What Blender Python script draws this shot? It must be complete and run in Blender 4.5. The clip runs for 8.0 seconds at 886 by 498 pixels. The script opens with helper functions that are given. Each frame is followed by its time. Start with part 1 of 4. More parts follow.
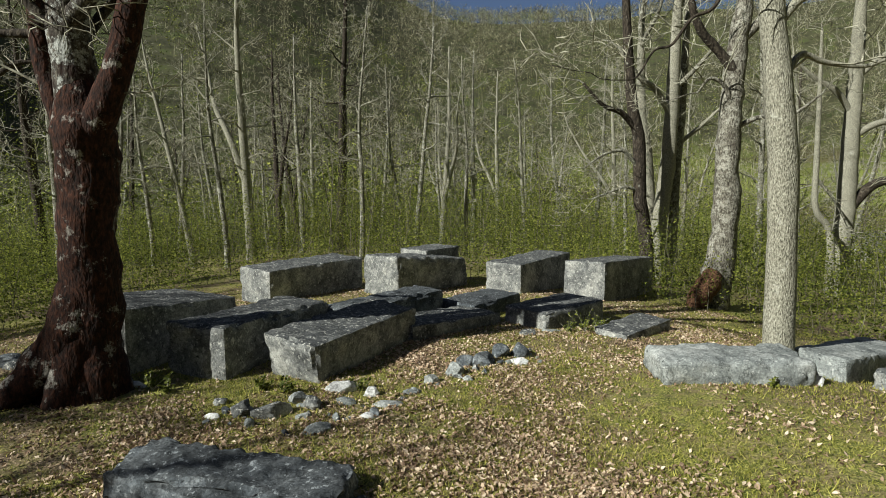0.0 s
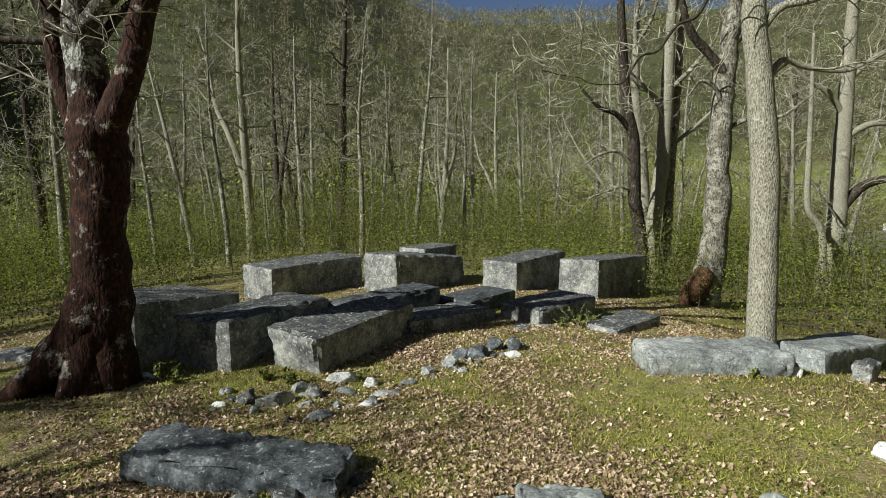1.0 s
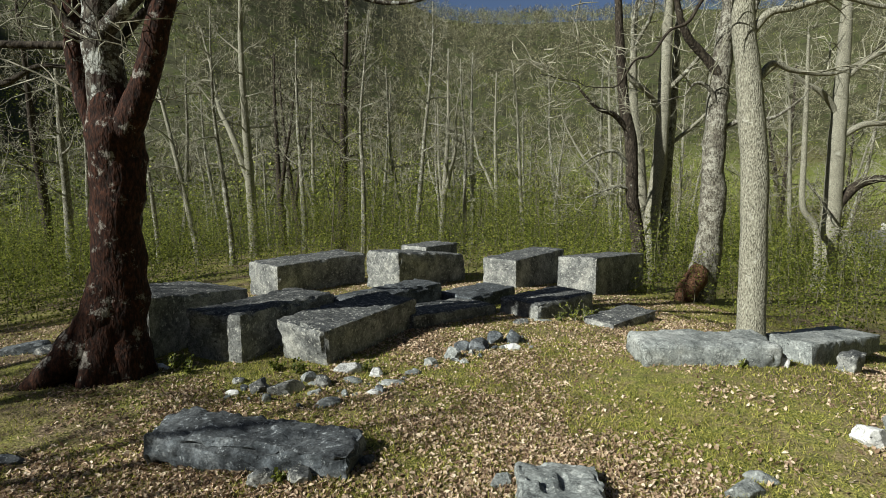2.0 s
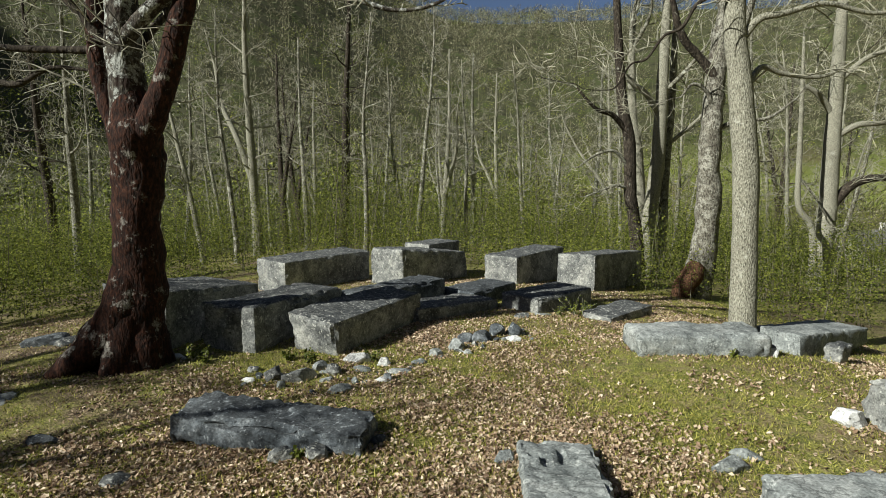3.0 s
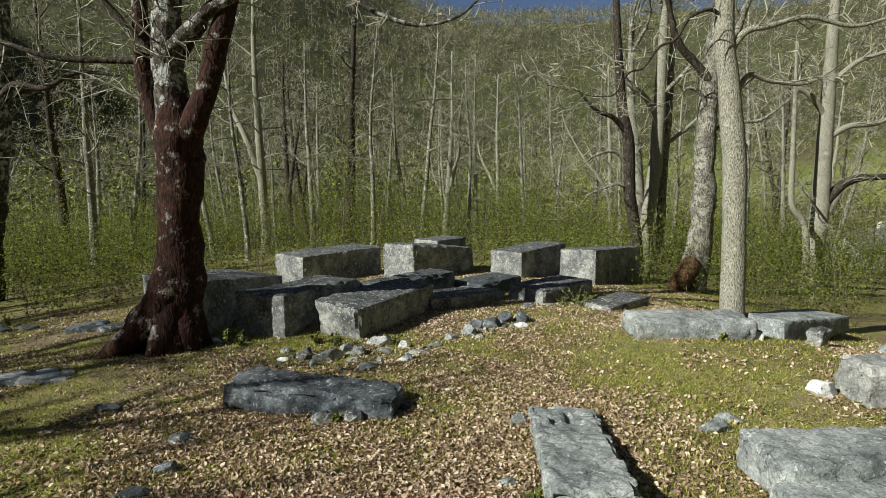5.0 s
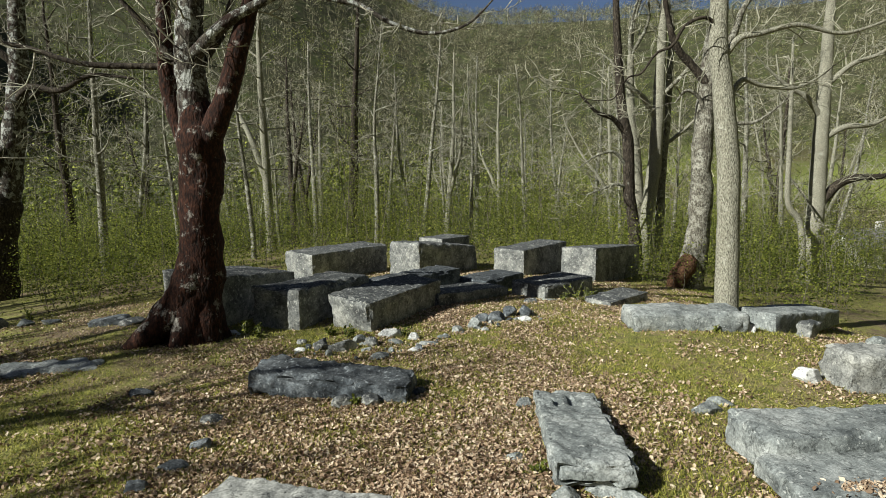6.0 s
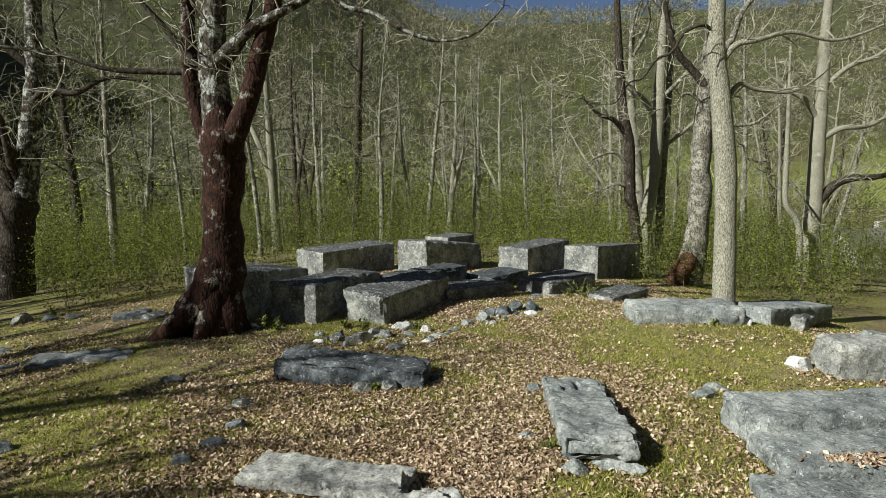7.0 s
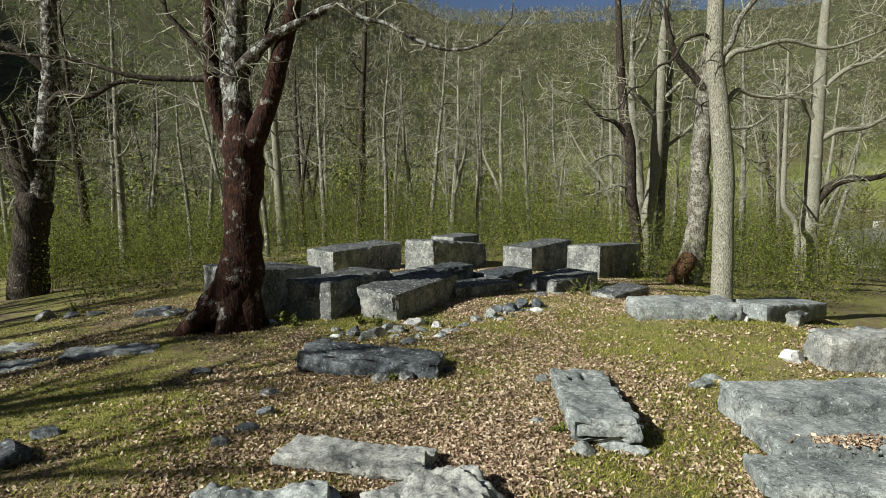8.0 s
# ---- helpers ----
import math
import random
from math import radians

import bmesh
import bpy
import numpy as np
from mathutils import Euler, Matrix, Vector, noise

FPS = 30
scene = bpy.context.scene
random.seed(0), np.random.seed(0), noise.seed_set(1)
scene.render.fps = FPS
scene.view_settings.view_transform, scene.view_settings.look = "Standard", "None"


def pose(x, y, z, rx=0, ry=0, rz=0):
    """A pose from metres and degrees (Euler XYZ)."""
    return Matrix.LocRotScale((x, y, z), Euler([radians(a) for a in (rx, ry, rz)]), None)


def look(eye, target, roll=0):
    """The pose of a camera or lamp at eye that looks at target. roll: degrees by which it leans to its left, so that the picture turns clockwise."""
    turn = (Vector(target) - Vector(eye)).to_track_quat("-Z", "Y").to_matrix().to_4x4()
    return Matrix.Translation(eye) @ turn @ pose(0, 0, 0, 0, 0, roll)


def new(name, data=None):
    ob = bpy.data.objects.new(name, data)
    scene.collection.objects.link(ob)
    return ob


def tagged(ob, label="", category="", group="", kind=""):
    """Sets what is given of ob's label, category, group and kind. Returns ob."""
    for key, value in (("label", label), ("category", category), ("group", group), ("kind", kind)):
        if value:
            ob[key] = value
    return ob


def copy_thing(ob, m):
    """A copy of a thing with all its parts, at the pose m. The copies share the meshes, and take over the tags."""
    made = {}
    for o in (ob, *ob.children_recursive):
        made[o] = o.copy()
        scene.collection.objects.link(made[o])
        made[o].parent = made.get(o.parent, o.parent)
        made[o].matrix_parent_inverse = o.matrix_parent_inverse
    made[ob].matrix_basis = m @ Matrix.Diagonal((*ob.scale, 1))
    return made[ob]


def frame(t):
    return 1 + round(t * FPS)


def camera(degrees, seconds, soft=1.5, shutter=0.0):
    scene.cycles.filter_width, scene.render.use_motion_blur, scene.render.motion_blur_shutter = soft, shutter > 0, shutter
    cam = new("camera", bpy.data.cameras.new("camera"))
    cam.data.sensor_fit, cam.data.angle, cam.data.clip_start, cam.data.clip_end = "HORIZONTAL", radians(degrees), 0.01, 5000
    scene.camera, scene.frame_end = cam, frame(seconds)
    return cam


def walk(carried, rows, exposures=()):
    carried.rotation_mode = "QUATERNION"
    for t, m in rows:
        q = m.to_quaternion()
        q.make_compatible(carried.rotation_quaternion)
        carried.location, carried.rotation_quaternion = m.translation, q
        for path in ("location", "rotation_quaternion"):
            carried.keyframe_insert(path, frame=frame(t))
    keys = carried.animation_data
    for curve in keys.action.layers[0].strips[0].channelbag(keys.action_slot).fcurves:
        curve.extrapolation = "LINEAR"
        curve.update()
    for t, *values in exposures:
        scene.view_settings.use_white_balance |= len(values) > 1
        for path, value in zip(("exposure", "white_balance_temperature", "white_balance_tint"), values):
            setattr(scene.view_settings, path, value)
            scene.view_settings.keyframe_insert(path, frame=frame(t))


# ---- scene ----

# ---------------------------------------------------------------- camera
cam = camera(73.0, 8.0, soft=0.75)
ROWS = [
    (0.0, 0.000, 0.000, 2.506, 0.02, -7.32, 0.20),
    (0.5, 0.028, -0.164, 2.509, 0.01, -7.32, 0.19),
    (1.0, 0.049, -0.328, 2.510, 0.00, -7.31, 0.19),
    (1.5, 0.037, -0.485, 2.507, -0.02, -7.31, 0.20),
    (3.0, -0.046, -1.027, 2.490, -0.01, -7.35, 0.19),
    (3.5, -0.089, -1.213, 2.485, -0.02, -7.34, 0.20),
    (4.0, -0.140, -1.408, 2.480, -0.01, -7.34, 0.21),
    (4.5, -0.202, -1.588, 2.481, -0.02, -7.35, 0.21),
    (6.0, -0.374, -2.244, 2.490, 0.00, -7.37, 0.21),
    (6.5, -0.450, -2.467, 2.492, 0.00, -7.35, 0.20),
    (7.0, -0.537, -2.697, 2.495, 0.02, -7.35, 0.20),
    (7.5, -0.618, -2.906, 2.506, 0.02, -7.35, 0.19),
    (8.0, -0.706, -3.129, 2.540, 0.02, -7.35, 0.19),
]
walk(cam, [(t, pose(x, y, z, 90 + pitch, roll, yaw)) for t, x, y, z, yaw, pitch, roll in ROWS],
     exposures=[(0.0, 0.5), (8.0, 0.55)])

# ---------------------------------------------------------------- sky and sun
SUN_EL, SUN_X, SUN_Y = radians(33.0), -0.839, -0.545
world = bpy.data.worlds.new("sky")
scene.world = world
world.use_nodes = True
wn = world.node_tree
sky = wn.nodes.new("ShaderNodeTexSky")
sky.sky_type, sky.sun_disc = "NISHITA", False
sky.air_density, sky.dust_density = 0.5, 0.6
sky.sun_elevation, sky.sun_rotation = SUN_EL, math.atan2(SUN_X, SUN_Y)
wn.links.new(sky.outputs[0], wn.nodes["Background"].inputs[0])
wn.nodes["Background"].inputs[1].default_value = 0.05
sun = new("sun", bpy.data.lights.new("sun", "SUN"))
sun.data.energy, sun.data.angle, sun.data.color = 5.0, radians(0.53), (0.96, 0.975, 0.9)
h = math.cos(SUN_EL)
sun.matrix_world = look((60 * h * SUN_X, 60 * h * SUN_Y, 60 * math.sin(SUN_EL)), (0, 0, 0))


# ---------------------------------------------------------------- materials
class Mat:
    """A node material with a few short ways to wire it."""

    def __init__(self, name, rough=0.85):
        self.m = bpy.data.materials.new(name)
        self.m.use_nodes = True
        self.nt = self.m.node_tree
        self.b = self.nt.nodes["Principled BSDF"]
        self.b.inputs["Roughness"].default_value = rough
        self.b.inputs["Specular IOR Level"].default_value = 0.25
        self.pos = self.nt.nodes.new("ShaderNodeNewGeometry").outputs["Position"]

    def link(self, a, b):
        self.nt.links.new(a, b)

    def noise(self, scale, detail=4, rough=0.6, stretch=None):
        n = self.nt.nodes.new("ShaderNodeTexNoise")
        n.inputs["Scale"].default_value, n.inputs["Detail"].default_value, n.inputs["Roughness"].default_value = scale, detail, rough
        v = self.pos
        if stretch:
            mp = self.nt.nodes.new("ShaderNodeMapping")
            mp.inputs["Scale"].default_value = stretch
            self.link(v, mp.inputs[0])
            v = mp.outputs[0]
        self.link(v, n.inputs["Vector"])
        return n.outputs[0]

    def cells(self, scale):
        n = self.nt.nodes.new("ShaderNodeTexVoronoi")
        n.inputs["Scale"].default_value = scale
        self.link(self.pos, n.inputs["Vector"])
        return n.outputs["Distance"]

    def ramp(self, fac, *stops):
        r = self.nt.nodes.new("ShaderNodeValToRGB")
        e = r.color_ramp.elements
        while len(e) < len(stops):
            e.new(0.5)
        for el, (p, c) in zip(e, stops):
            el.position = p
            el.color = (*c, 1) if isinstance(c, tuple) else (c, c, c, 1)
        self.link(fac, r.inputs[0])
        return r.outputs[0]

    def mix(self, fac, a, b, mode="MIX"):
        n = self.nt.nodes.new("ShaderNodeMix")
        n.data_type, n.blend_type = "RGBA", mode
        for i, v in ((0, fac), (6, a), (7, b)):
            if isinstance(v, (int, float)):
                n.inputs[i].default_value = v
            elif isinstance(v, tuple):
                n.inputs[i].default_value = (*v, 1)
            else:
                self.link(v, n.inputs[i])
        return n.outputs[2]

    def island(self):
        return self.nt.nodes.new("ShaderNodeNewGeometry").outputs["Random Per Island"]

    def thin(self, col, share):
        """A leaf: part of the light goes through it."""
        self.done(col)
        t = self.nt.nodes.new("ShaderNodeBsdfTranslucent")
        self.link(col, t.inputs[0])
        m = self.nt.nodes.new("ShaderNodeMixShader")
        m.inputs[0].default_value = share
        self.link(self.b.outputs[0], m.inputs[1])
        self.link(t.outputs[0], m.inputs[2])
        self.link(m.outputs[0], self.nt.nodes["Material Output"].inputs[0])
        return self.m

    def done(self, col, bump=None, dist=0.01, strength=0.6):
        self.link(col, self.b.inputs["Base Color"])
        if bump is not None:
            n = self.nt.nodes.new("ShaderNodeBump")
            n.inputs["Strength"].default_value, n.inputs["Distance"].default_value = strength, dist
            self.link(bump, n.inputs["Height"])
            self.link(n.outputs[0], self.b.inputs["Normal"])
        return self.m


def stone_material(name, dark, mid, light, spots=0.55, crust=0.5, cap=0.0):
    """Weathered limestone: grey body, black crust in patches, pale lichen spots, pits and cracks."""
    k = Mat(name, 0.92)
    body = k.ramp(k.noise(2.2, 8, 0.72), (0.32, dark), (0.5, mid), (0.68, light))
    fine = k.noise(42, 6, 0.75)
    body = k.mix(0.7, body, k.ramp(fine, (0.36, 0.2), (0.64, 0.85)), "OVERLAY")
    blot = k.ramp(k.noise(8.5, 7, 0.75), (crust, 0.0), (crust + 0.1, 0.6))
    body = k.mix(blot, body, tuple(c * 0.5 for c in dark))
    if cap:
        # faces that point upward get a darker, patchy colour
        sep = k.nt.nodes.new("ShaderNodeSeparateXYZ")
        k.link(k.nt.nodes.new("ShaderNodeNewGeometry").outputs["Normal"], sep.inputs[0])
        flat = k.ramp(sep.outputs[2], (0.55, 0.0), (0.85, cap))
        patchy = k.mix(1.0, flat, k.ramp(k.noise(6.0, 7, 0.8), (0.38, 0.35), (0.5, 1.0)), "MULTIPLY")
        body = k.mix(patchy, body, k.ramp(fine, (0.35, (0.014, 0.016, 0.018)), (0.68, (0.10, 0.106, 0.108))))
    lich = k.ramp(k.noise(19, 5, 0.7), (spots, 0.0), (spots + 0.05, 0.8))
    body = k.mix(lich, body, tuple(min(1, c * 1.2) for c in light))
    pit = k.ramp(k.noise(15, 5, 0.65), (0.30, 0.0), (0.37, 1.0))
    crack = k.ramp(k.noise(3.1, 7, 0.62), (0.485, 1.0), (0.497, 0.0), (0.503, 0.0), (0.515, 1.0))
    hole = k.mix(1.0, pit, k.mix(0.6, (1.0, 1.0, 1.0), crack), "MULTIPLY")
    body = k.mix(1.0, body, k.mix(0.8, (1.0, 1.0, 1.0), hole), "MULTIPLY")
    relief = k.mix(0.3, k.mix(0.35, k.noise(14, 3, 0.5), k.noise(60, 2, 0.5)), hole)
    return k.done(body, relief, 0.018, 0.55)


def bark_material(name, dark, mid, light, patch=0.5, ridges=26.0, moss=None, moss_at=0.55, lichen=None, size=9.0):
    """Furrowed bark with lichen patches and, where given, moss."""
    k = Mat(name, 0.95)
    ridge = k.noise(ridges, 6, 0.72, (1, 1, 0.42))
    col = k.ramp(ridge, (0.36, dark), (0.5, mid), (0.64, light))
    lichen = lichen or light
    lich = k.ramp(k.noise(size, 6, 0.75), (patch, 0.0), (patch + 0.06, 0.85))
    col = k.mix(lich, col, k.ramp(k.noise(45, 4), (0.38, tuple(0.55 * c for c in lichen)), (0.62, tuple(min(0.8, 1.3 * c) for c in lichen))))
    if moss:
        col = k.mix(k.ramp(k.noise(4.0, 6, 0.7), (moss_at, 0.0), (moss_at + 0.07, 0.92)), col, moss)
    return k.done(col, k.noise(ridges, 2, 0.5, (1, 1, 0.42)), 0.03, 0.9)


def leaf_material(name, *stops, through_light=0.4):
    k = Mat(name, 0.7)
    col = k.ramp(k.island(), *stops)
    col = k.mix(0.35, col, k.ramp(k.noise(60, 3), (0.3, 0.3), (0.7, 0.75)), "OVERLAY")
    return k.thin(col, through_light)


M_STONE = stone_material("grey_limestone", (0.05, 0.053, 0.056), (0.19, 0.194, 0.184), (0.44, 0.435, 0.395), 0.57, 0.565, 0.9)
# crusted stone; its dark bluish tone also holds the long slab's tree shade
M_DARK = stone_material("crusted_shaded_limestone", (0.03, 0.035, 0.04), (0.09, 0.102, 0.112), (0.27, 0.29, 0.3), 0.58, 0.54, 0.75)
M_PALE = stone_material("pale_limestone", (0.09, 0.1, 0.1), (0.215, 0.23, 0.222), (0.40, 0.41, 0.39), 0.58, 0.6)
M_WORN = stone_material("worn_limestone", (0.13, 0.135, 0.128), (0.275, 0.275, 0.255), (0.43, 0.425, 0.385), 0.6, 0.62)
M_WHITE = stone_material("white_limestone", (0.42, 0.42, 0.41), (0.6, 0.6, 0.58), (0.76, 0.76, 0.74), 0.62, 0.7)
M_BARK_TL = bark_material("mossy_oak_bark", (0.005, 0.003, 0.0022), (0.024, 0.0095, 0.006), (0.065, 0.025, 0.014), 0.56, 26, None, 0.5, (0.27, 0.25, 0.22), 3.4)
M_BARK_TL2 = bark_material("lichened_oak_bark", (0.014, 0.011, 0.009), (0.05, 0.042, 0.034), (0.14, 0.125, 0.1), 0.5, 22, (0.02, 0.009, 0.006), 0.53, (0.40, 0.41, 0.38), 6)
M_BARK_TR = bark_material("pale_bark", (0.06, 0.055, 0.042), (0.26, 0.248, 0.19), (0.46, 0.445, 0.36), 0.6, 62, None, 0.5, (0.44, 0.43, 0.36), 5)
M_BARK_TW = bark_material("knobbly_bark", (0.02, 0.016, 0.012), (0.11, 0.1, 0.078), (0.30, 0.285, 0.23), 0.5, 30, (0.045, 0.033, 0.024), 0.58, (0.35, 0.34, 0.285), 8)
M_BARK = bark_material("grey_bark", (0.03, 0.028, 0.021), (0.15, 0.142, 0.108), (0.36, 0.35, 0.28), 0.53, 34, (0.04, 0.032, 0.02), 0.58, (0.44, 0.44, 0.37), 5)
M_BARK_DK = bark_material("dark_bark", (0.010, 0.008, 0.006), (0.035, 0.027, 0.02), (0.09, 0.075, 0.055), 0.6, 20, None, 0.5, (0.26, 0.25, 0.21), 6)
M_TWIG = bark_material("twig_bark", (0.09, 0.085, 0.063), (0.26, 0.248, 0.185), (0.48, 0.46, 0.36), 0.55, 6)
M_MOSS = bark_material("brown_moss", (0.03, 0.014, 0.008), (0.10, 0.05, 0.028), (0.2, 0.11, 0.06), 0.75, 40)
M_STEM = bark_material("sapling_bark", (0.04, 0.036, 0.024), (0.12, 0.108, 0.075), (0.27, 0.25, 0.18), 0.6, 10)
M_LITTER = leaf_material("dry_oak_leaves", (0.0, (0.07, 0.04, 0.022)), (0.3, (0.27, 0.18, 0.115)), (0.7, (0.51, 0.38, 0.26)), (1.0, (0.74, 0.61, 0.46)), through_light=0.15)
M_GRASS = leaf_material("spring_grass", (0.0, (0.03, 0.055, 0.01)), (0.45, (0.25, 0.255, 0.042)), (1.0, (0.60, 0.55, 0.15)))
M_FRESH = leaf_material("young_leaves", (0.0, (0.03, 0.042, 0.007)), (0.5, (0.125, 0.155, 0.026)), (1.0, (0.33, 0.35, 0.065)), through_light=0.5)


def ground_material():
    """Leaf litter and soil with mossy grass patches; woods floor and fields far off."""
    k = Mat("woodland_floor", 0.95)
    litter = k.ramp(k.noise(34, 6, 0.8), (0.38, (0.03, 0.02, 0.012)), (0.5, (0.15, 0.108, 0.065)), (0.6, (0.44, 0.33, 0.22)))
    moss = k.ramp(k.noise(46, 6, 0.8), (0.4, (0.025, 0.034, 0.009)), (0.5, (0.185, 0.195, 0.04)), (0.6, (0.44, 0.40, 0.12)))
    patch = k.ramp(k.noise(0.55, 5, 0.7), (0.40, 0.0), (0.52, 1.0))
    straw = k.ramp(k.noise(5.0, 6, 0.75), (0.46, 0.0), (0.6, 0.75))
    tan = k.ramp(k.noise(60, 4, 0.7), (0.36, (0.10, 0.07, 0.035)), (0.52, (0.27, 0.205, 0.105)), (0.66, (0.46, 0.37, 0.22)))
    dark = k.ramp(k.noise(2.3, 6, 0.75), (0.52, 0.0), (0.66, 0.6))
    moss = k.mix(dark, k.mix(straw, moss, tan), (0.05, 0.062, 0.016))
    near = k.mix(patch, litter, moss)
    woods = k.ramp(k.noise(0.16, 8, 0.75), (0.32, (0.02, 0.022, 0.01)), (0.5, (0.062, 0.062, 0.03)), (0.62, (0.06, 0.078, 0.022)), (0.76, (0.12, 0.112, 0.06)))
    field = k.ramp(k.noise(0.03, 3, 0.5), (0.42, (0.11, 0.095, 0.042)), (0.5, (0.12, 0.14, 0.032)), (0.62, (0.17, 0.195, 0.045)))
    sep = k.nt.nodes.new("ShaderNodeSeparateXYZ")
    k.link(k.pos, sep.inputs[0])
    low = k.nt.nodes.new("ShaderNodeMapRange")
    low.inputs[1].default_value, low.inputs[2].default_value = 14.0, 2.0
    k.link(sep.outputs[2], low.inputs[0])
    side = k.nt.nodes.new("ShaderNodeMapRange")
    side.inputs[1].default_value, side.inputs[2].default_value = 22.0, 40.0
    k.link(sep.outputs[0], side.inputs[0])
    open_land = k.mix(1.0, low.outputs[0], side.outputs[0], "MULTIPLY")
    far = k.mix(open_land, woods, field)
    dist = k.nt.nodes.new("ShaderNodeVectorMath")
    dist.operation = "LENGTH"
    k.link(k.pos, dist.inputs[0])
    mr = k.nt.nodes.new("ShaderNodeMapRange")
    mr.inputs[1].default_value, mr.inputs[2].default_value = 38.0, 60.0
    k.link(dist.outputs["Value"], mr.inputs[0])
    return k.done(k.mix(mr.outputs[0], near, far), k.mix(0.5, k.noise(34, 3, 0.6), k.noise(11, 3, 0.6)), 0.045, 1.0)


M_GROUND = ground_material()


# ---------------------------------------------------------------- helpers for meshes
def mesh_of(name, verts, faces, material, smooth=True):
    me = bpy.data.meshes.new(name)
    me.from_pydata([tuple(v) for v in verts], [], faces)
    me.materials.append(material)
    if smooth:
        me.shade_smooth()
    me.update()
    return me


def part(name, verts, faces, material, parent=None, label="", smooth=True):
    ob = new(name, mesh_of(name, verts, faces, material, smooth))
    if parent:
        ob.parent = parent
    return tagged(ob, label)


class Soup:
    """Vertices and faces gathered for one mesh."""

    def __init__(self):
        self.v, self.f = [], []

    def tube(self, pts, rad, sides, knob=0.0, seed=0):
        pts = [Vector(p) for p in pts]
        base = len(self.v)
        d = (pts[1] - pts[0]).normalized()
        u = d.orthogonal().normalized()
        for i, p in enumerate(pts):
            if 0 < i:
                d = (pts[min(i + 1, len(pts) - 1)] - pts[i - 1]).normalized()
            u = (u - d * u.dot(d)).normalized()
            w = d.cross(u)
            for s in range(sides):
                a = 2 * math.pi * s / sides
                n = u * math.cos(a) + w * math.sin(a)
                r = rad[i]
                if knob:
                    q = p + n * r
                    r *= 1 + knob * noise.noise(q * 3.1 + Vector((seed, 0, 0))) + 0.6 * knob * noise.noise(q * 8.3)
                self.v.append(p + n * r)
        for i in range(len(pts) - 1):
            for s in range(sides):
                a, b = base + i * sides + s, base + i * sides + (s + 1) % sides
                self.f.append((a, b, b + sides, a + sides))
        if sides > 3:
            self.f.append(tuple(base + (len(pts) - 1) * sides + s for s in range(sides)))


def smooth_line(pts, rad, n):
    """A finer, rounded line through a few points, with its radii."""
    out, ro, m = [], [], len(pts) - 1
    P = [Vector(p) for p in pts]
    for i in range(m):
        p0, p1, p2, p3 = P[max(i - 1, 0)], P[i], P[i + 1], P[min(i + 2, m)]
        for j in range(n):
            t = j / n
            out.append(0.5 * (2 * p1 + (p2 - p0) * t + (2 * p0 - 5 * p1 + 4 * p2 - p3) * t * t + (3 * p1 - p0 - 3 * p2 + p3) * t ** 3))
            ro.append(rad[i] + (rad[i + 1] - rad[i]) * t)
    return out + [P[-1]], ro + [rad[-1]]


def wander(rng, p, d, length, n, wig, up):
    """A crooked line that leaves p along d."""
    p, d = Vector(p), Vector(d).normalized()
    pts = [p.copy()]
    for _ in range(n):
        d = (d + Vector((rng.gauss(0, wig), rng.gauss(0, wig), rng.gauss(0, wig) + up))).normalized()
        p = p + d * (length / n)
        pts.append(p.copy())
    return pts


def side_way(rng, d, spread, lift):
    """A way that leaves a limb of way d sideways."""
    a = Vector((rng.gauss(0, 1), rng.gauss(0, 1), rng.gauss(0, 0.6)))
    a = (a - d * a.dot(d)).normalized()
    return (d * (1 - spread) + a * spread + Vector((0, 0, lift))).normalized()


def sprout(rng, limbs, twigs, pts, rad, count, start, length, depth=2, lift=0.12):
    """Branches and twigs along a line; depth 2: branches that bear twigs."""
    n = len(pts) - 1
    for k in range(count):
        f = start + (1 - start) * (k + rng.random()) / count
        i = min(int(f * n), n - 1)
        p = pts[i].lerp(pts[i + 1], f * n - i)
        d = (pts[i + 1] - pts[i]).normalized()
        ln = length * rng.uniform(0.55, 1.15) * (1.15 - 0.5 * f)
        r = min(rad[i] * 0.55, 0.012 * ln + 0.006)
        line = wander(rng, p, side_way(rng, d, rng.uniform(0.5, 0.85), lift), ln, 4 if depth > 1 else 2, 0.27, 0.03)
        if depth > 1:
            rr = [r * (1 - 0.75 * j / 4) for j in range(5)]
            limbs.tube(line, rr, 3)
            sprout(rng, limbs, twigs, line, rr, 5, 0.25, ln * 0.5, depth - 1, lift)
        else:
            twigs.tube(line, [max(r * 0.8, 0.008), 0.008, 0.004], 3)


# ---------------------------------------------------------------- terrain
def step(a, b, x):
    t = min(1.0, max(0.0, (x - a) / (b - a)))
    return t * t * (3 - 2 * t)


